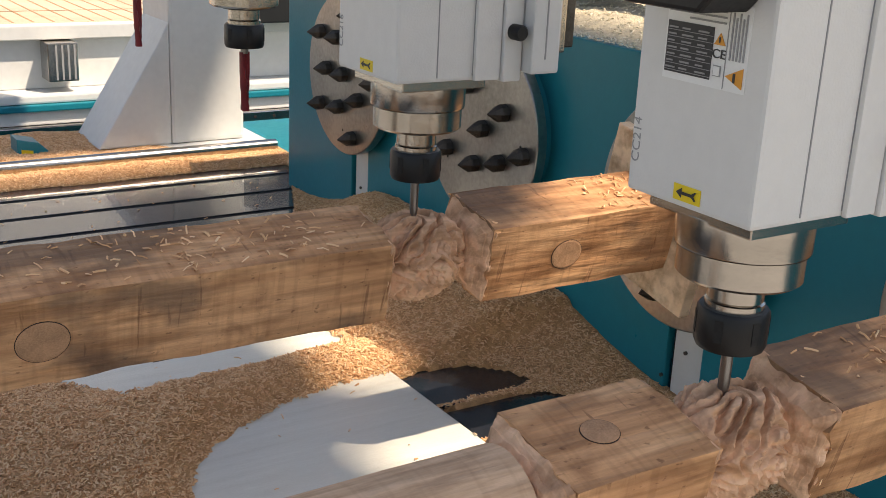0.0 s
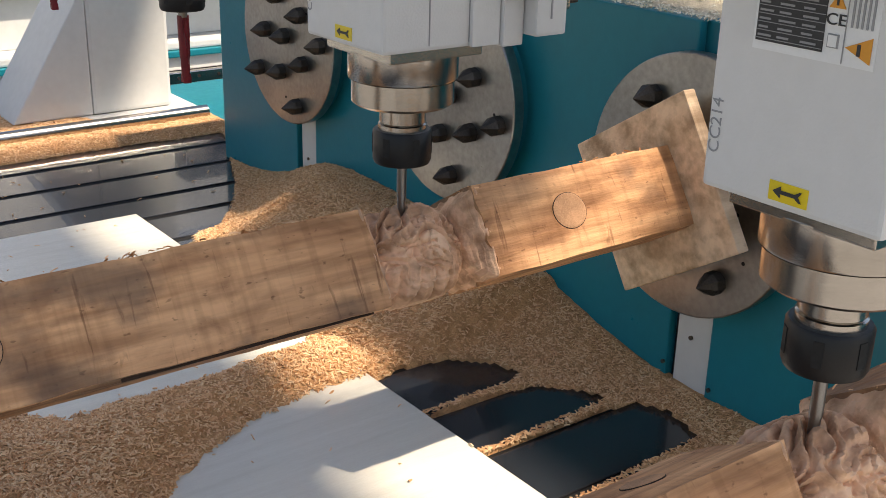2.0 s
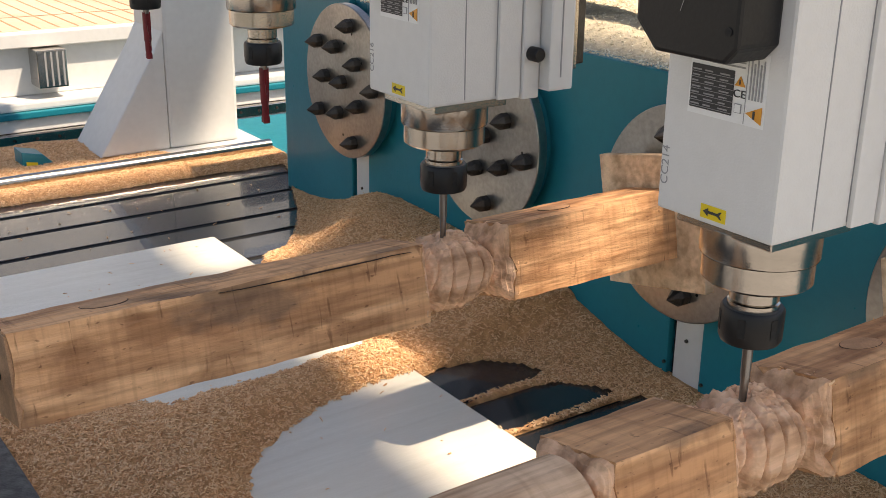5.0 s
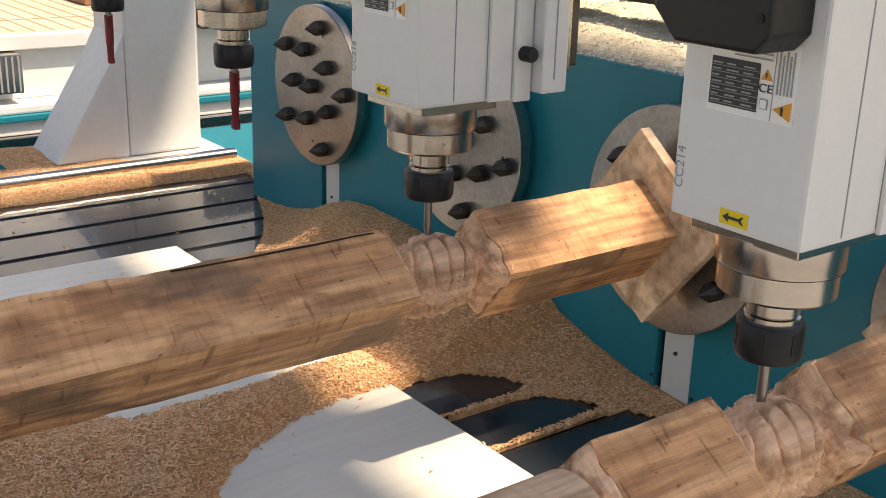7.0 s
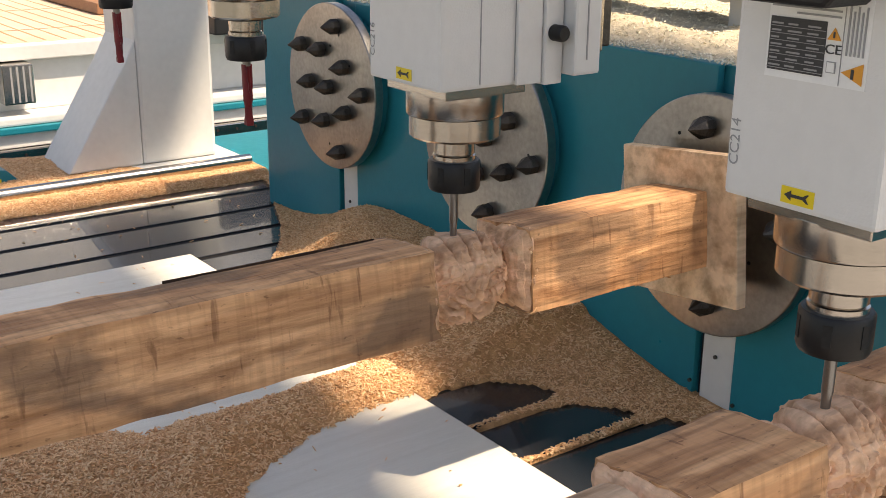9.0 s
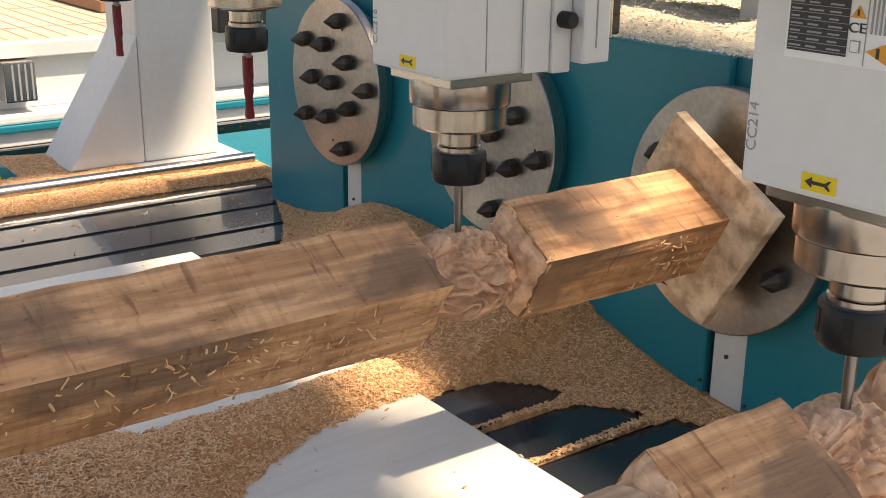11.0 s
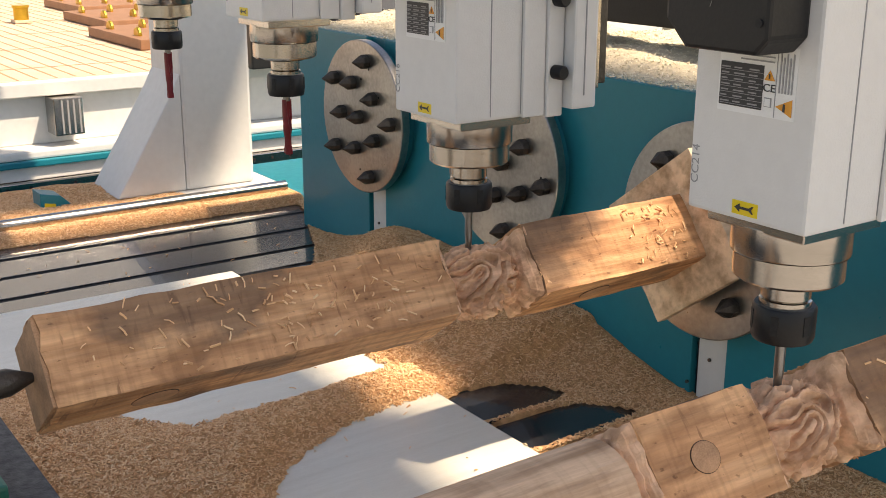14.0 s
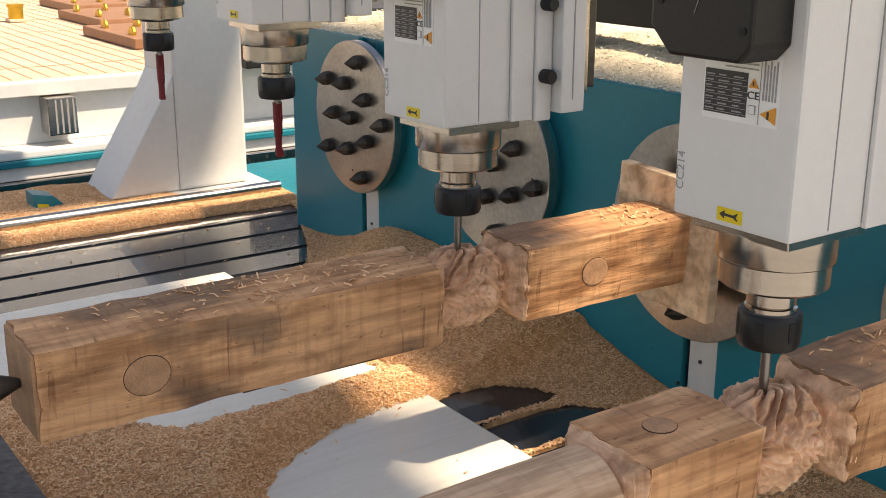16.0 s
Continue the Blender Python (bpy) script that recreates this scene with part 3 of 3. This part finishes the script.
    part("back_plate", box(0.0755, 0.108, -0.078, 0.078, b + 0.006, 1.45, 0.003), WHITE, s, "white carriage plate")
    part("plate_joint", box(0.090, 0.0915, -0.0786, -0.0775, b + 0.02, 1.45, 0), GREY_PRINT, s)
    part("slide_rail", box(0.110, 0.128, -0.060, 0.060, b + 0.022, 1.45, 0.002), STEEL, s, "steel guide rail")
    part("slide_rail", box(0.130, 0.142, -0.055, 0.055, b + 0.026, 1.45, 0.002), DARK_STEEL, s)
    # rating label, code, arrow sticker, terminal box
    lab = part("rating_label", rect(-0.036, 0.042, b + 0.083, b + 0.152, 0.0001), LABEL_WHITE, s, "white rating label with black data table")
    lab.matrix_basis = Matrix.Translation((0, 0, b + 0.080)) @ Matrix.Diagonal((1, 0.90, 0.74, 1)) @ Matrix.Translation((0, 0, -b - 0.083))
    part("data_table", rect(-0.034, 0.010, b + 0.089, b + 0.132, 0.0007), LABEL_BLACK, lab)
    for r in range(7):
        v = b + 0.0925 + r * 0.0056
        for u0, w in ((-0.0325, 0.009), (-0.0195, 0.011), (-0.004, 0.010)):
            part("print_bar", rect(u0, u0 + w * (0.7 + 0.3 * ((r * 7 + int(u0 * 1e4)) % 3) / 2), v, v + 0.0014, 0.0012), GREY_PRINT, lab)
        part("print_line", rect(-0.034, 0.010, v - 0.0018, v - 0.0013, 0.0012), GREY_PRINT, lab)
    for r in range(3):
        part("print_bar", rect(-0.034 + 0.02 * (r == 0), 0.020, b + 0.1355 + r * 0.0045, b + 0.137 + r * 0.0045, 0.0007), GREY_PRINT, lab)
    part("logo_block", rect(-0.033, -0.019, b + 0.1435, b + 0.150, 0.0007), LABEL_BLACK, lab)
    for c in range(5):
        part("print_bar", rect(0.0255 + c * 0.003, 0.0268 + c * 0.003, b + 0.108, b + 0.146 - 0.004 * (c % 2), 0.0007), GREY_PRINT, lab)
    part("label_rule", rect(0.0225, 0.0230, b + 0.084, b + 0.151, 0.0007), GREY_PRINT, lab)
    ce = text_bm("CE", 0.0105)
    part("ce_mark", ce, LABEL_BLACK, lab, at=on_face(0.0163, b + 0.111, 0.0009))
    for (u, v, w) in ((0.0163, b + 0.123, 0.0052), (0.0325, b + 0.095, 0.0085)):
        tri = prism([(-w, -w * 0.85), (w, -w * 0.85), (0, w)], 0, 0.0004, "z")
        part("warning_triangle", tri, ORANGE, lab, at=on_face(u, v, 0.0008) @ Matrix.Rotation(radians(90 if w > 0.006 else 0), 4, "Z"))
        part("warning_bolt", prism([(-w * 0.12, -w * 0.5), (w * 0.12, -w * 0.5), (w * 0.12, w * 0.4), (-w * 0.12, w * 0.4)], 0, 0.0003, "z"), LABEL_BLACK, lab, at=on_face(u, v, 0.0013))
    part("page_mark", rect(0.0125, 0.0195, b + 0.093, b + 0.102, 0.0007), GREY_PRINT, lab)
    part("page_mark", rect(0.0133, 0.0187, b + 0.0938, b + 0.1012, 0.0012), LABEL_WHITE, lab)
    part("code_print", text_bm(code, 0.0105, 0.0001), GREY_PRINT, s, "stencilled code " + code, at=on_face(-0.050, b + 0.035, 0.0003) @ Matrix.Rotation(radians(90), 4, "Z"))
    st = part("arrow_sticker", rect(-0.011, 0.013, b + 0.0045, b + 0.0150, 0.0001), YELLOW, s, "yellow sticker with black arrow")
    part("arrow", prism([(-0.013, 0), (-0.006, 0.0045), (-0.006, 0.0014), (0.006, 0.0014), (0.010, 0.004), (0.012, 0.004), (0.009, 0), (0.012, -0.004), (0.010, -0.004), (0.006, -0.0014), (-0.006, -0.0014), (-0.006, -0.0045)], 0, 0.0003, "z"), LABEL_BLACK, st, at=on_face(0.001, b + 0.0098, 0.0008) @ Matrix.Scale(0.72, 4))
    jb = prism([(-0.050, b + 0.172), (-0.030, b + 0.152), (0.034, b + 0.152), (0.044, b + 0.163), (0.044, b + 0.245), (-0.050, b + 0.245)], 0, 0.042, "z", 0.003)
    jb2 = part("terminal_box", jb, BLACK, s, "black plastic terminal box", at=FACE @ Matrix.Translation((0, -0.024, 0)))
    part("bolt_mark", prism([(0.004, b + 0.238), (-0.006, b + 0.207), (0.001, b + 0.209), (-0.008, b + 0.182), (0.0035, b + 0.2125), (-0.003, b + 0.2105), (0.0055, b + 0.238)], 0, 0.0005, "z"), GREY_PRINT, jb2, at=Matrix.Translation((0, 0, 0.0422)))
    for u in (-0.040, 0.036):
        part("box_screw", lathe([(0.003, 0), (0.003, 0.001)], 12, "z"), SLOT_DARK, jb2, at=Matrix.Translation((u, b + 0.174 if u > 0 else b + 0.19, 0.042)))
    return s


spindle_a = spindle(0.0, False, "CC216")
spindle_b = spindle(-ST, False, "CC214")
spindle_c = spindle(ST, True, "CC215")
spindle_d = spindle(2 * ST, True, "CC213")
SPINDLES = [(spindle_a, 0.0, 0.0), (spindle_b, -ST, -0.016), (spindle_c, ST, 0.068), (spindle_d, 2 * ST, 0.090)]
gantry = thing("gantry_beam", "white steel gantry beam carrying the spindles", "beam")
part("cross_beam", box(-0.295, -0.08, -1.2, 1.75, 1.50, 1.74, 0.006), WHITE, gantry)

# ---- gantry leg with foot, edge rod ----
leg = thing("gantry_leg", "white painted steel gantry leg with sloped gusset", "post")
part("leg_post", box(-0.172, 0.0, 1.48, 1.66, 0.0295, 1.50, 0.008), WHITE, leg)
part("gusset", prism([(-0.172, 0.0295), (-0.172, 0.30), (-0.195, 0.255), (-0.335, 0.0295)], 1.482, 1.655, "y", 0.004), WHITE, leg, "sloped white gusset")
part("foot_plate", box(-0.20, 0.045, 1.425, 1.74, -0.0035, 0.029, 0.002), WHITE, leg)
rod = tagged(part("edge_rod", lathe([(0.014, -1.5), (0.014, 0.045)], 20, "x", (0, 1.408, 0.026)), STEEL, smooth=True), "bright steel edge rod beside the table", "rod")
side = thing("side_rail_base", "teal painted side base under the gantry leg", "base")
part("side_body", box(-1.5, 0.9, 1.345, 1.80, -0.30, -0.004, 0.004), TEAL, side)
part("corner_bracket", prism([(-0.50, -0.0045), (-0.50, 0.062), (-0.455, 0.052), (-0.40, -0.0045)], 1.50, 1.56, "y", 0.002), TEAL, side, "teal bracket with a yellow mark")
part("yellow_mark", prism([(-0.492, 0.012), (-0.492, 0.040), (-0.468, 0.036), (-0.468, 0.010)], 1.4985, 1.4998, "y"), YELLOW, side)
part("side_pillar", box(-1.4, 0.8, 1.36, 1.78, -0.9, -0.305, 0.01), TEAL_DARK, side)


# ---- sawdust ----
def lerp(pts, v):
    if v <= pts[0][0]:
        return pts[0][1]
    for (a, b), (c, d) in zip(pts, pts[1:]):
        if v <= c:
            return b + (d - b) * (v - a) / (c - a)
    return pts[-1][1]


def smooth01(v):
    v = max(0.0, min(1.0, v))
    return v * v * (3 - 2 * v)


def heap(x, y):
    """Depth of sawdust over the table; below zero it is bare."""
    n = 0.5 * noise.noise((x * 9, y * 9, 0)) + 0.25 * noise.noise((x * 24, y * 24, 3))
    top = 0.015 if x < -0.327 and y < 0.897 else 0.0
    # slope against the headstock
    edge = lerp([(-0.6, -0.10), (-0.09, -0.33), (-0.081, -0.10), (-0.02, -0.085), (0.016, -0.10), (0.020, -0.13), (0.0245, -0.33), (0.0315, -0.33), (0.036, -0.13), (0.047, -0.122), (0.08, -0.14), (0.11, -0.17), (0.120, -0.21), (0.1245, -0.33), (0.1305, -0.33), (0.135, -0.18), (0.15, -0.163), (0.19, -0.178), (0.224, -0.218), (0.24, -0.28), (0.25, -0.34), (0.50, -0.34), (0.70, -0.33), (0.79, -0.28), (0.81, -0.22), (0.905, -0.15), (1.007, -0.095), (1.133, -0.042), (1.253, 0.015), (1.4, 0.05)], y) + 0.004 * n
    base = lerp([(-0.6, -0.10), (0.0, -0.11), (0.06, -0.13), (0.15, -0.165), (0.22, -0.215), (0.25, -0.33), (0.50, -0.34), (0.70, -0.33), (0.80, -0.24), (0.905, -0.15), (1.007, -0.095), (1.133, -0.042), (1.253, 0.015), (1.4, 0.05)], y)
    crest = lerp([(-0.4, 0.035), (0.0, 0.035), (0.15, 0.06), (0.3, 0.07), (0.7, 0.085), (1.05, 0.06), (1.2, 0.03)], y)
    a = smooth01((x - base) / 0.24) * crest + (0.3 * min(0.015, x - edge) if x < max(edge, base) else 0.0045) if x > edge else -0.02
    # ridge across the board
    lo = lerp([(-1.2, -0.3), (-0.72, -0.1), (-0.653, 0.069), (-0.605, 0.13), (-0.551, 0.173), (-0.477, 0.201), (-0.404, 0.216), (-0.33, 0.222)], x)
    hi = lerp([(-1.2, 0.74), (-0.87, 0.69), (-0.79, 0.56), (-0.71, 0.38), (-0.645, 0.318), (-0.48, 0.326), (-0.32, 0.337)], x)
    mid, half = (lo + hi) / 2, (hi - lo) / 2
    u = 1 - abs(y - mid) / half + 0.10 * n
    r = -0.02
    if x < -0.26:
        r = min(0.034, half * 0.35) * smooth01(u * 1.2) if u > 0 else 0.05 * u
        r = r if x < -0.32 else r * smooth01((-0.26 - x) / 0.06)
    # strip beyond the table
    s = 0.020 * smooth01((y - (1.312 + 0.018 * n - 0.035 * max(0, x + 0.11))) / 0.05) - 0.003 if y > 1.25 else -0.02
    if y > 1.42:
        s = 0.030 + 0.010 * n if x < -0.19 else -0.02
    h = max(a, r, s)
    if h > 0:
        h += 0.004 * n + 0.0015 * noise.noise((x * 90, y * 90, 5))
    return top + h if h > 0 else -0.03 + top


def heap_mesh():
    step = 0.008
    xs = [-1.15 + step * i for i in range(int(1.21 / step) + 1)]
    ys = [-0.58 + step * i for i in range(int(2.28 / step) + 1)]
    verts = [(x, y, min(heap(x, y), 0.12) if not (x > WALL_X and y < 1.158) else heap(WALL_X, y)) for x in xs for y in ys]
    ny = len(ys)
    faces = []
    for i in range(len(xs) - 1):
        for j in range(ny - 1):
            q = (i * ny + j, (i + 1) * ny + j, (i + 1) * ny + j + 1, i * ny + j + 1)
            if any(verts[k][2] > 0.0 for k in q) and not (xs[i] > WALL_X + 0.004 and ys[j] < 1.154):
                faces.append(q)
    me = bpy.data.meshes.new("sawdust")
    me.from_pydata(verts, [], faces)
    me.polygons.foreach_set("use_smooth", [True] * len(me.polygons))
    me.materials.append(DUST)
    return me


dust = tagged(new("sawdust", heap_mesh()), "heaped tan sawdust and shavings on the table", "sawdust", kind="stuff")
rnd = random.Random(4)
pts = []
while len(pts) < 120000:
    x, y = rnd.uniform(-0.98, 0.05), rnd.uniform(-0.45, 1.68)
    h = heap(x, y)
    if h > (0.0155 if x < -0.327 and y < 0.897 else 0.0005) and not (x > WALL_X - 0.003 and y < 1.162):
        pts.append(((x, y, h + 0.0004), (0.3 * rnd.gauss(0, 1), 0.3 * rnd.gauss(0, 1), 1)))
shav = tagged(new("shavings", chips_mesh(pts, (0.0028, 0.0090), 9)), "curled pale wood shavings over the sawdust", "shavings", kind="stuff")
pts = []
for k in range(48):
    x, y = rnd.uniform(-0.80, -0.10), rnd.uniform(0.93, 1.30)
    pts.append(((x, y, 0.0006), (0, 0, 1)))
for k in range(60):
    x, y = rnd.uniform(-0.68, -0.34), rnd.uniform(-0.1, 0.88)
    if heap(x, y) < 0:
        pts.append(((x, y, 0.0160), (0, 0, 1)))
tagged(new("stray_shavings", chips_mesh(pts, (0.003, 0.010), 13)), "stray shavings on the bare table", "shavings", kind="stuff")


def head_dust():
    xs = [-0.018 + 0.012 * i for i in range(32)]
    ys = [-0.94 + 0.02 * i for i in range(104)]
    v = [(x, y, 0.4272 + 0.028 * smooth01((x + 0.018) / 0.12) * (0.8 + 0.5 * noise.noise((x * 8, y * 8, 2))) + 0.004 * noise.noise((x * 50, y * 50, 1)) - (0.012 if x < -0.013 else 0)) for x in xs for y in ys]
    f = [(i * 104 + j, (i + 1) * 104 + j, (i + 1) * 104 + j + 1, i * 104 + j + 1) for i in range(31) for j in range(103)]
    me = bpy.data.meshes.new("sawdust")
    me.from_pydata(v, [], f)
    me.polygons.foreach_set("use_smooth", [True] * len(me.polygons))
    me.materials.append(PALE_DUST)
    return me


tagged(new("headstock_sawdust", head_dust()), "sawdust on the headstock's top, coloured pale as sunlit", "sawdust", kind="stuff")
pts = []
for k in range(9000):
    x, y = -0.034 + 0.37 * rnd.random() ** 1.6, rnd.uniform(-0.3, 1.14)
    up = 0.4272 + 0.028 * smooth01((x + 0.018) / 0.12) * (0.8 + 0.5 * noise.noise((x * 8, y * 8, 2))) + 0.004 * noise.noise((x * 50, y * 50, 1))
    pts.append(((x, y, max(0.4285, up) + 0.0006), (0.3 * rnd.gauss(0, 1), 0.3 * rnd.gauss(0, 1), 1)))
tagged(new("headstock_shavings", chips_mesh(pts, (0.002, 0.006), 17, PALE_CHIPS)), "fine shavings along the headstock's edge", "shavings", kind="stuff")
bar = tagged(part("cable_trunk", box(0.12, 0.22, 0.1, 0.62, 0.485, 0.55, 0.004), BLACK), "black cable trunking above the headstock", "trunking")
for yy in (0.16, 0.56):
    tagged(part("trunk_bracket", box(0.15, 0.19, yy - 0.02, yy + 0.02, 0.4275, 0.4848, 0.002), WHITE), "white bracket under the trunking", "bracket")

# ---- neighbouring machine ----
nb = thing("neighbour_machine", "white flatbed machine with pale grid top beyond the table", "machine")
YB = 2.2
part("bed_edge", box(-1.6, 1.6, YB, YB + 0.05, 0.165, 0.203, 0.003), WHITE, nb)
part("bed_side", box(-1.6, 1.6, YB + 0.03, YB + 0.08, 0.03, 0.1645, 0.003), WHITE, nb)
part("bed_beam", box(-1.6, 1.6, YB - 0.06, YB + 0.06, 0.006, 0.0295, 0.006), WHITE, nb)
part("teal_line", box(-1.6, 1.6, YB - 0.075, YB + 0.05, -0.012, 0.0055, 0.003), TEAL, nb)
part("lower_beam", box(-1.6, 1.6, YB - 0.06, YB + 0.05, -0.05, -0.0125, 0.003), WHITE, nb)
lrail = part("linear_rail", box(-1.6, 1.6, YB - 0.085, YB - 0.062, -0.082, -0.0505, 0.003), STEEL, nb, "steel linear rail with bolt holes")
for k in range(40):
    part("bolt_hole", lathe([(0.0045, 0), (0.0045, 0.001)], 10, "z"), SLOT_DARK, lrail, at=Matrix.Translation((-1.2 + k * 0.06, YB - 0.0852, -0.066)) @ Matrix.Rotation(radians(90), 4, "X"))
part("skirt", box(-1.6, 1.6, YB - 0.08, YB + 0.05, -0.17, -0.0825, 0.003), WHITE, nb)
part("base", box(-1.6, 1.6, YB - 0.05, YB + 1.5, -0.9, -0.171, 0.01), BLACK, nb)
blk = part("rail_block", box(-0.27, -0.19, YB - 0.05, YB + 0.029, 0.06, 0.162, 0.003), STEEL, nb, "grooved aluminium block")
for k in range(4):
    part("groove", box(-0.25 + k * 0.016, -0.245 + k * 0.016, YB - 0.0515, YB - 0.0495, 0.065, 0.157, 0), GREY_PRINT, blk)
part("grid_top", box(-1.6, 1.9, YB + 0.051, YB + 4.6, 0.14, 0.204, 0.002), BED_WOOD, nb, "pale board scored with a grid")
grid = bmesh.new()
for k in range(64):
    x = -1.55 + k * 0.053
    box(x, x + 0.006, YB + 0.06, YB + 4.58, 0.2042, 0.2048, 0, grid)
for k in range(9):
    y = YB + 0.3 + k * 0.5
    box(-1.6, 1.9, y, y + 0.006, 0.2049, 0.2053, 0, grid)
tagged(part("scored_grid", grid, KNOT, nb), kind="stuff")
for k in range(3):
    rack = thing("roller_rack", "brown frame with small yellow rollers", "rack", pose(0.62 - 0.13 * k, YB + 2.27 - 0.73 * k, 0.206), "roller racks")
    part("rack_frame", box(-0.16, 0.18, -0.27, 0.27, 0, 0.035, 0.004), material("brown_fibre_frame", (0.30, 0.15, 0.08), 0.6, 0, 0.1, 20), rack)
    for i in range(6):
        part("roller", lathe([(0.022, -0.007), (0.026, -0.003), (0.026, 0.003), (0.022, 0.007)], 20, "x", (-0.12 + 0.12 * (i % 3), -0.14 + 0.28 * (i // 3), 0.040)), BRASS, rack, "yellow roller")
cup = thing("brass_fitting", "yellow brass fitting on a wooden pad", "fitting", pose(0.14, YB + 1.75, 0.206))
part("cup", lathe([(0.03, 0.012), (0.03, 0.06), (0.034, 0.062), (0.034, 0.072)], 24), BRASS, cup, smooth=True)
part("pad", box(-0.035, 0.035, -0.035, 0.035, 0, 0.012, 0.002), BED_WOOD, cup)
tagged(part("dark_cabinet", box(0.30, 1.6, YB - 0.1, YB + 0.45, 0.205, 0.36, 0.005), BLACK), "black cabinet panel on the neighbouring machine", "cabinet")
wallb = tagged(part("wall_far", box(-9, 9, 9.0, 9.1, -0.9, 3.2, 0), WHITE), "pale far wall of the bay", "wall", kind="structure")


# ---- what moves ----
TURN = [(0, 12), (1, -3), (1.5, -18), (2, -32), (2.5, -38), (3, -45), (3.5, -56), (4, -77), (4.2, -82), (6.3, -132), (7, -142), (8, -168), (8.5, -178), (9, -186), (11.3, -249), (12, -271), (12.5, -284), (13, -293), (13.5, -300), (14, -307), (14.5, -313), (15, -327), (15.5, -343), (16, -357)]
LIFT = [(0, -0.0034), (0.5, -0.001), (1, 0.0008), (1.5, -0.0008), (2, 0.0032), (2.5, 0.0062), (3, 0.0061), (3.5, 0.0101), (4, 0.0131), (6.5, 0.0048), (7, 0.0021), (7.5, -0.0025), (8, -0.0009), (8.5, 0.0022), (9, 0.0062), (11.5, 0.007), (12, 0.0053), (12.5, 0.0111), (13, 0.0074), (13.5, 0.0056), (14, 0.0019), (14.5, -0.0069), (15, -0.0024), (15.5, -0.0015), (16, 0.0013)]


def motions():
    for t_ob, d_ob, y in ((timber_a, disc_a, 0.0), (timber_b, disc_b, -ST)):
        for ob in (t_ob, d_ob):
            walk(ob, [(t, pose(0, y, axis_z(y), a)) for t, a in TURN])
    for ob, y, up in SPINDLES:
        walk(ob, [(t, pose(SPX, y, dz + up)) for t, dz in LIFT])


motions()
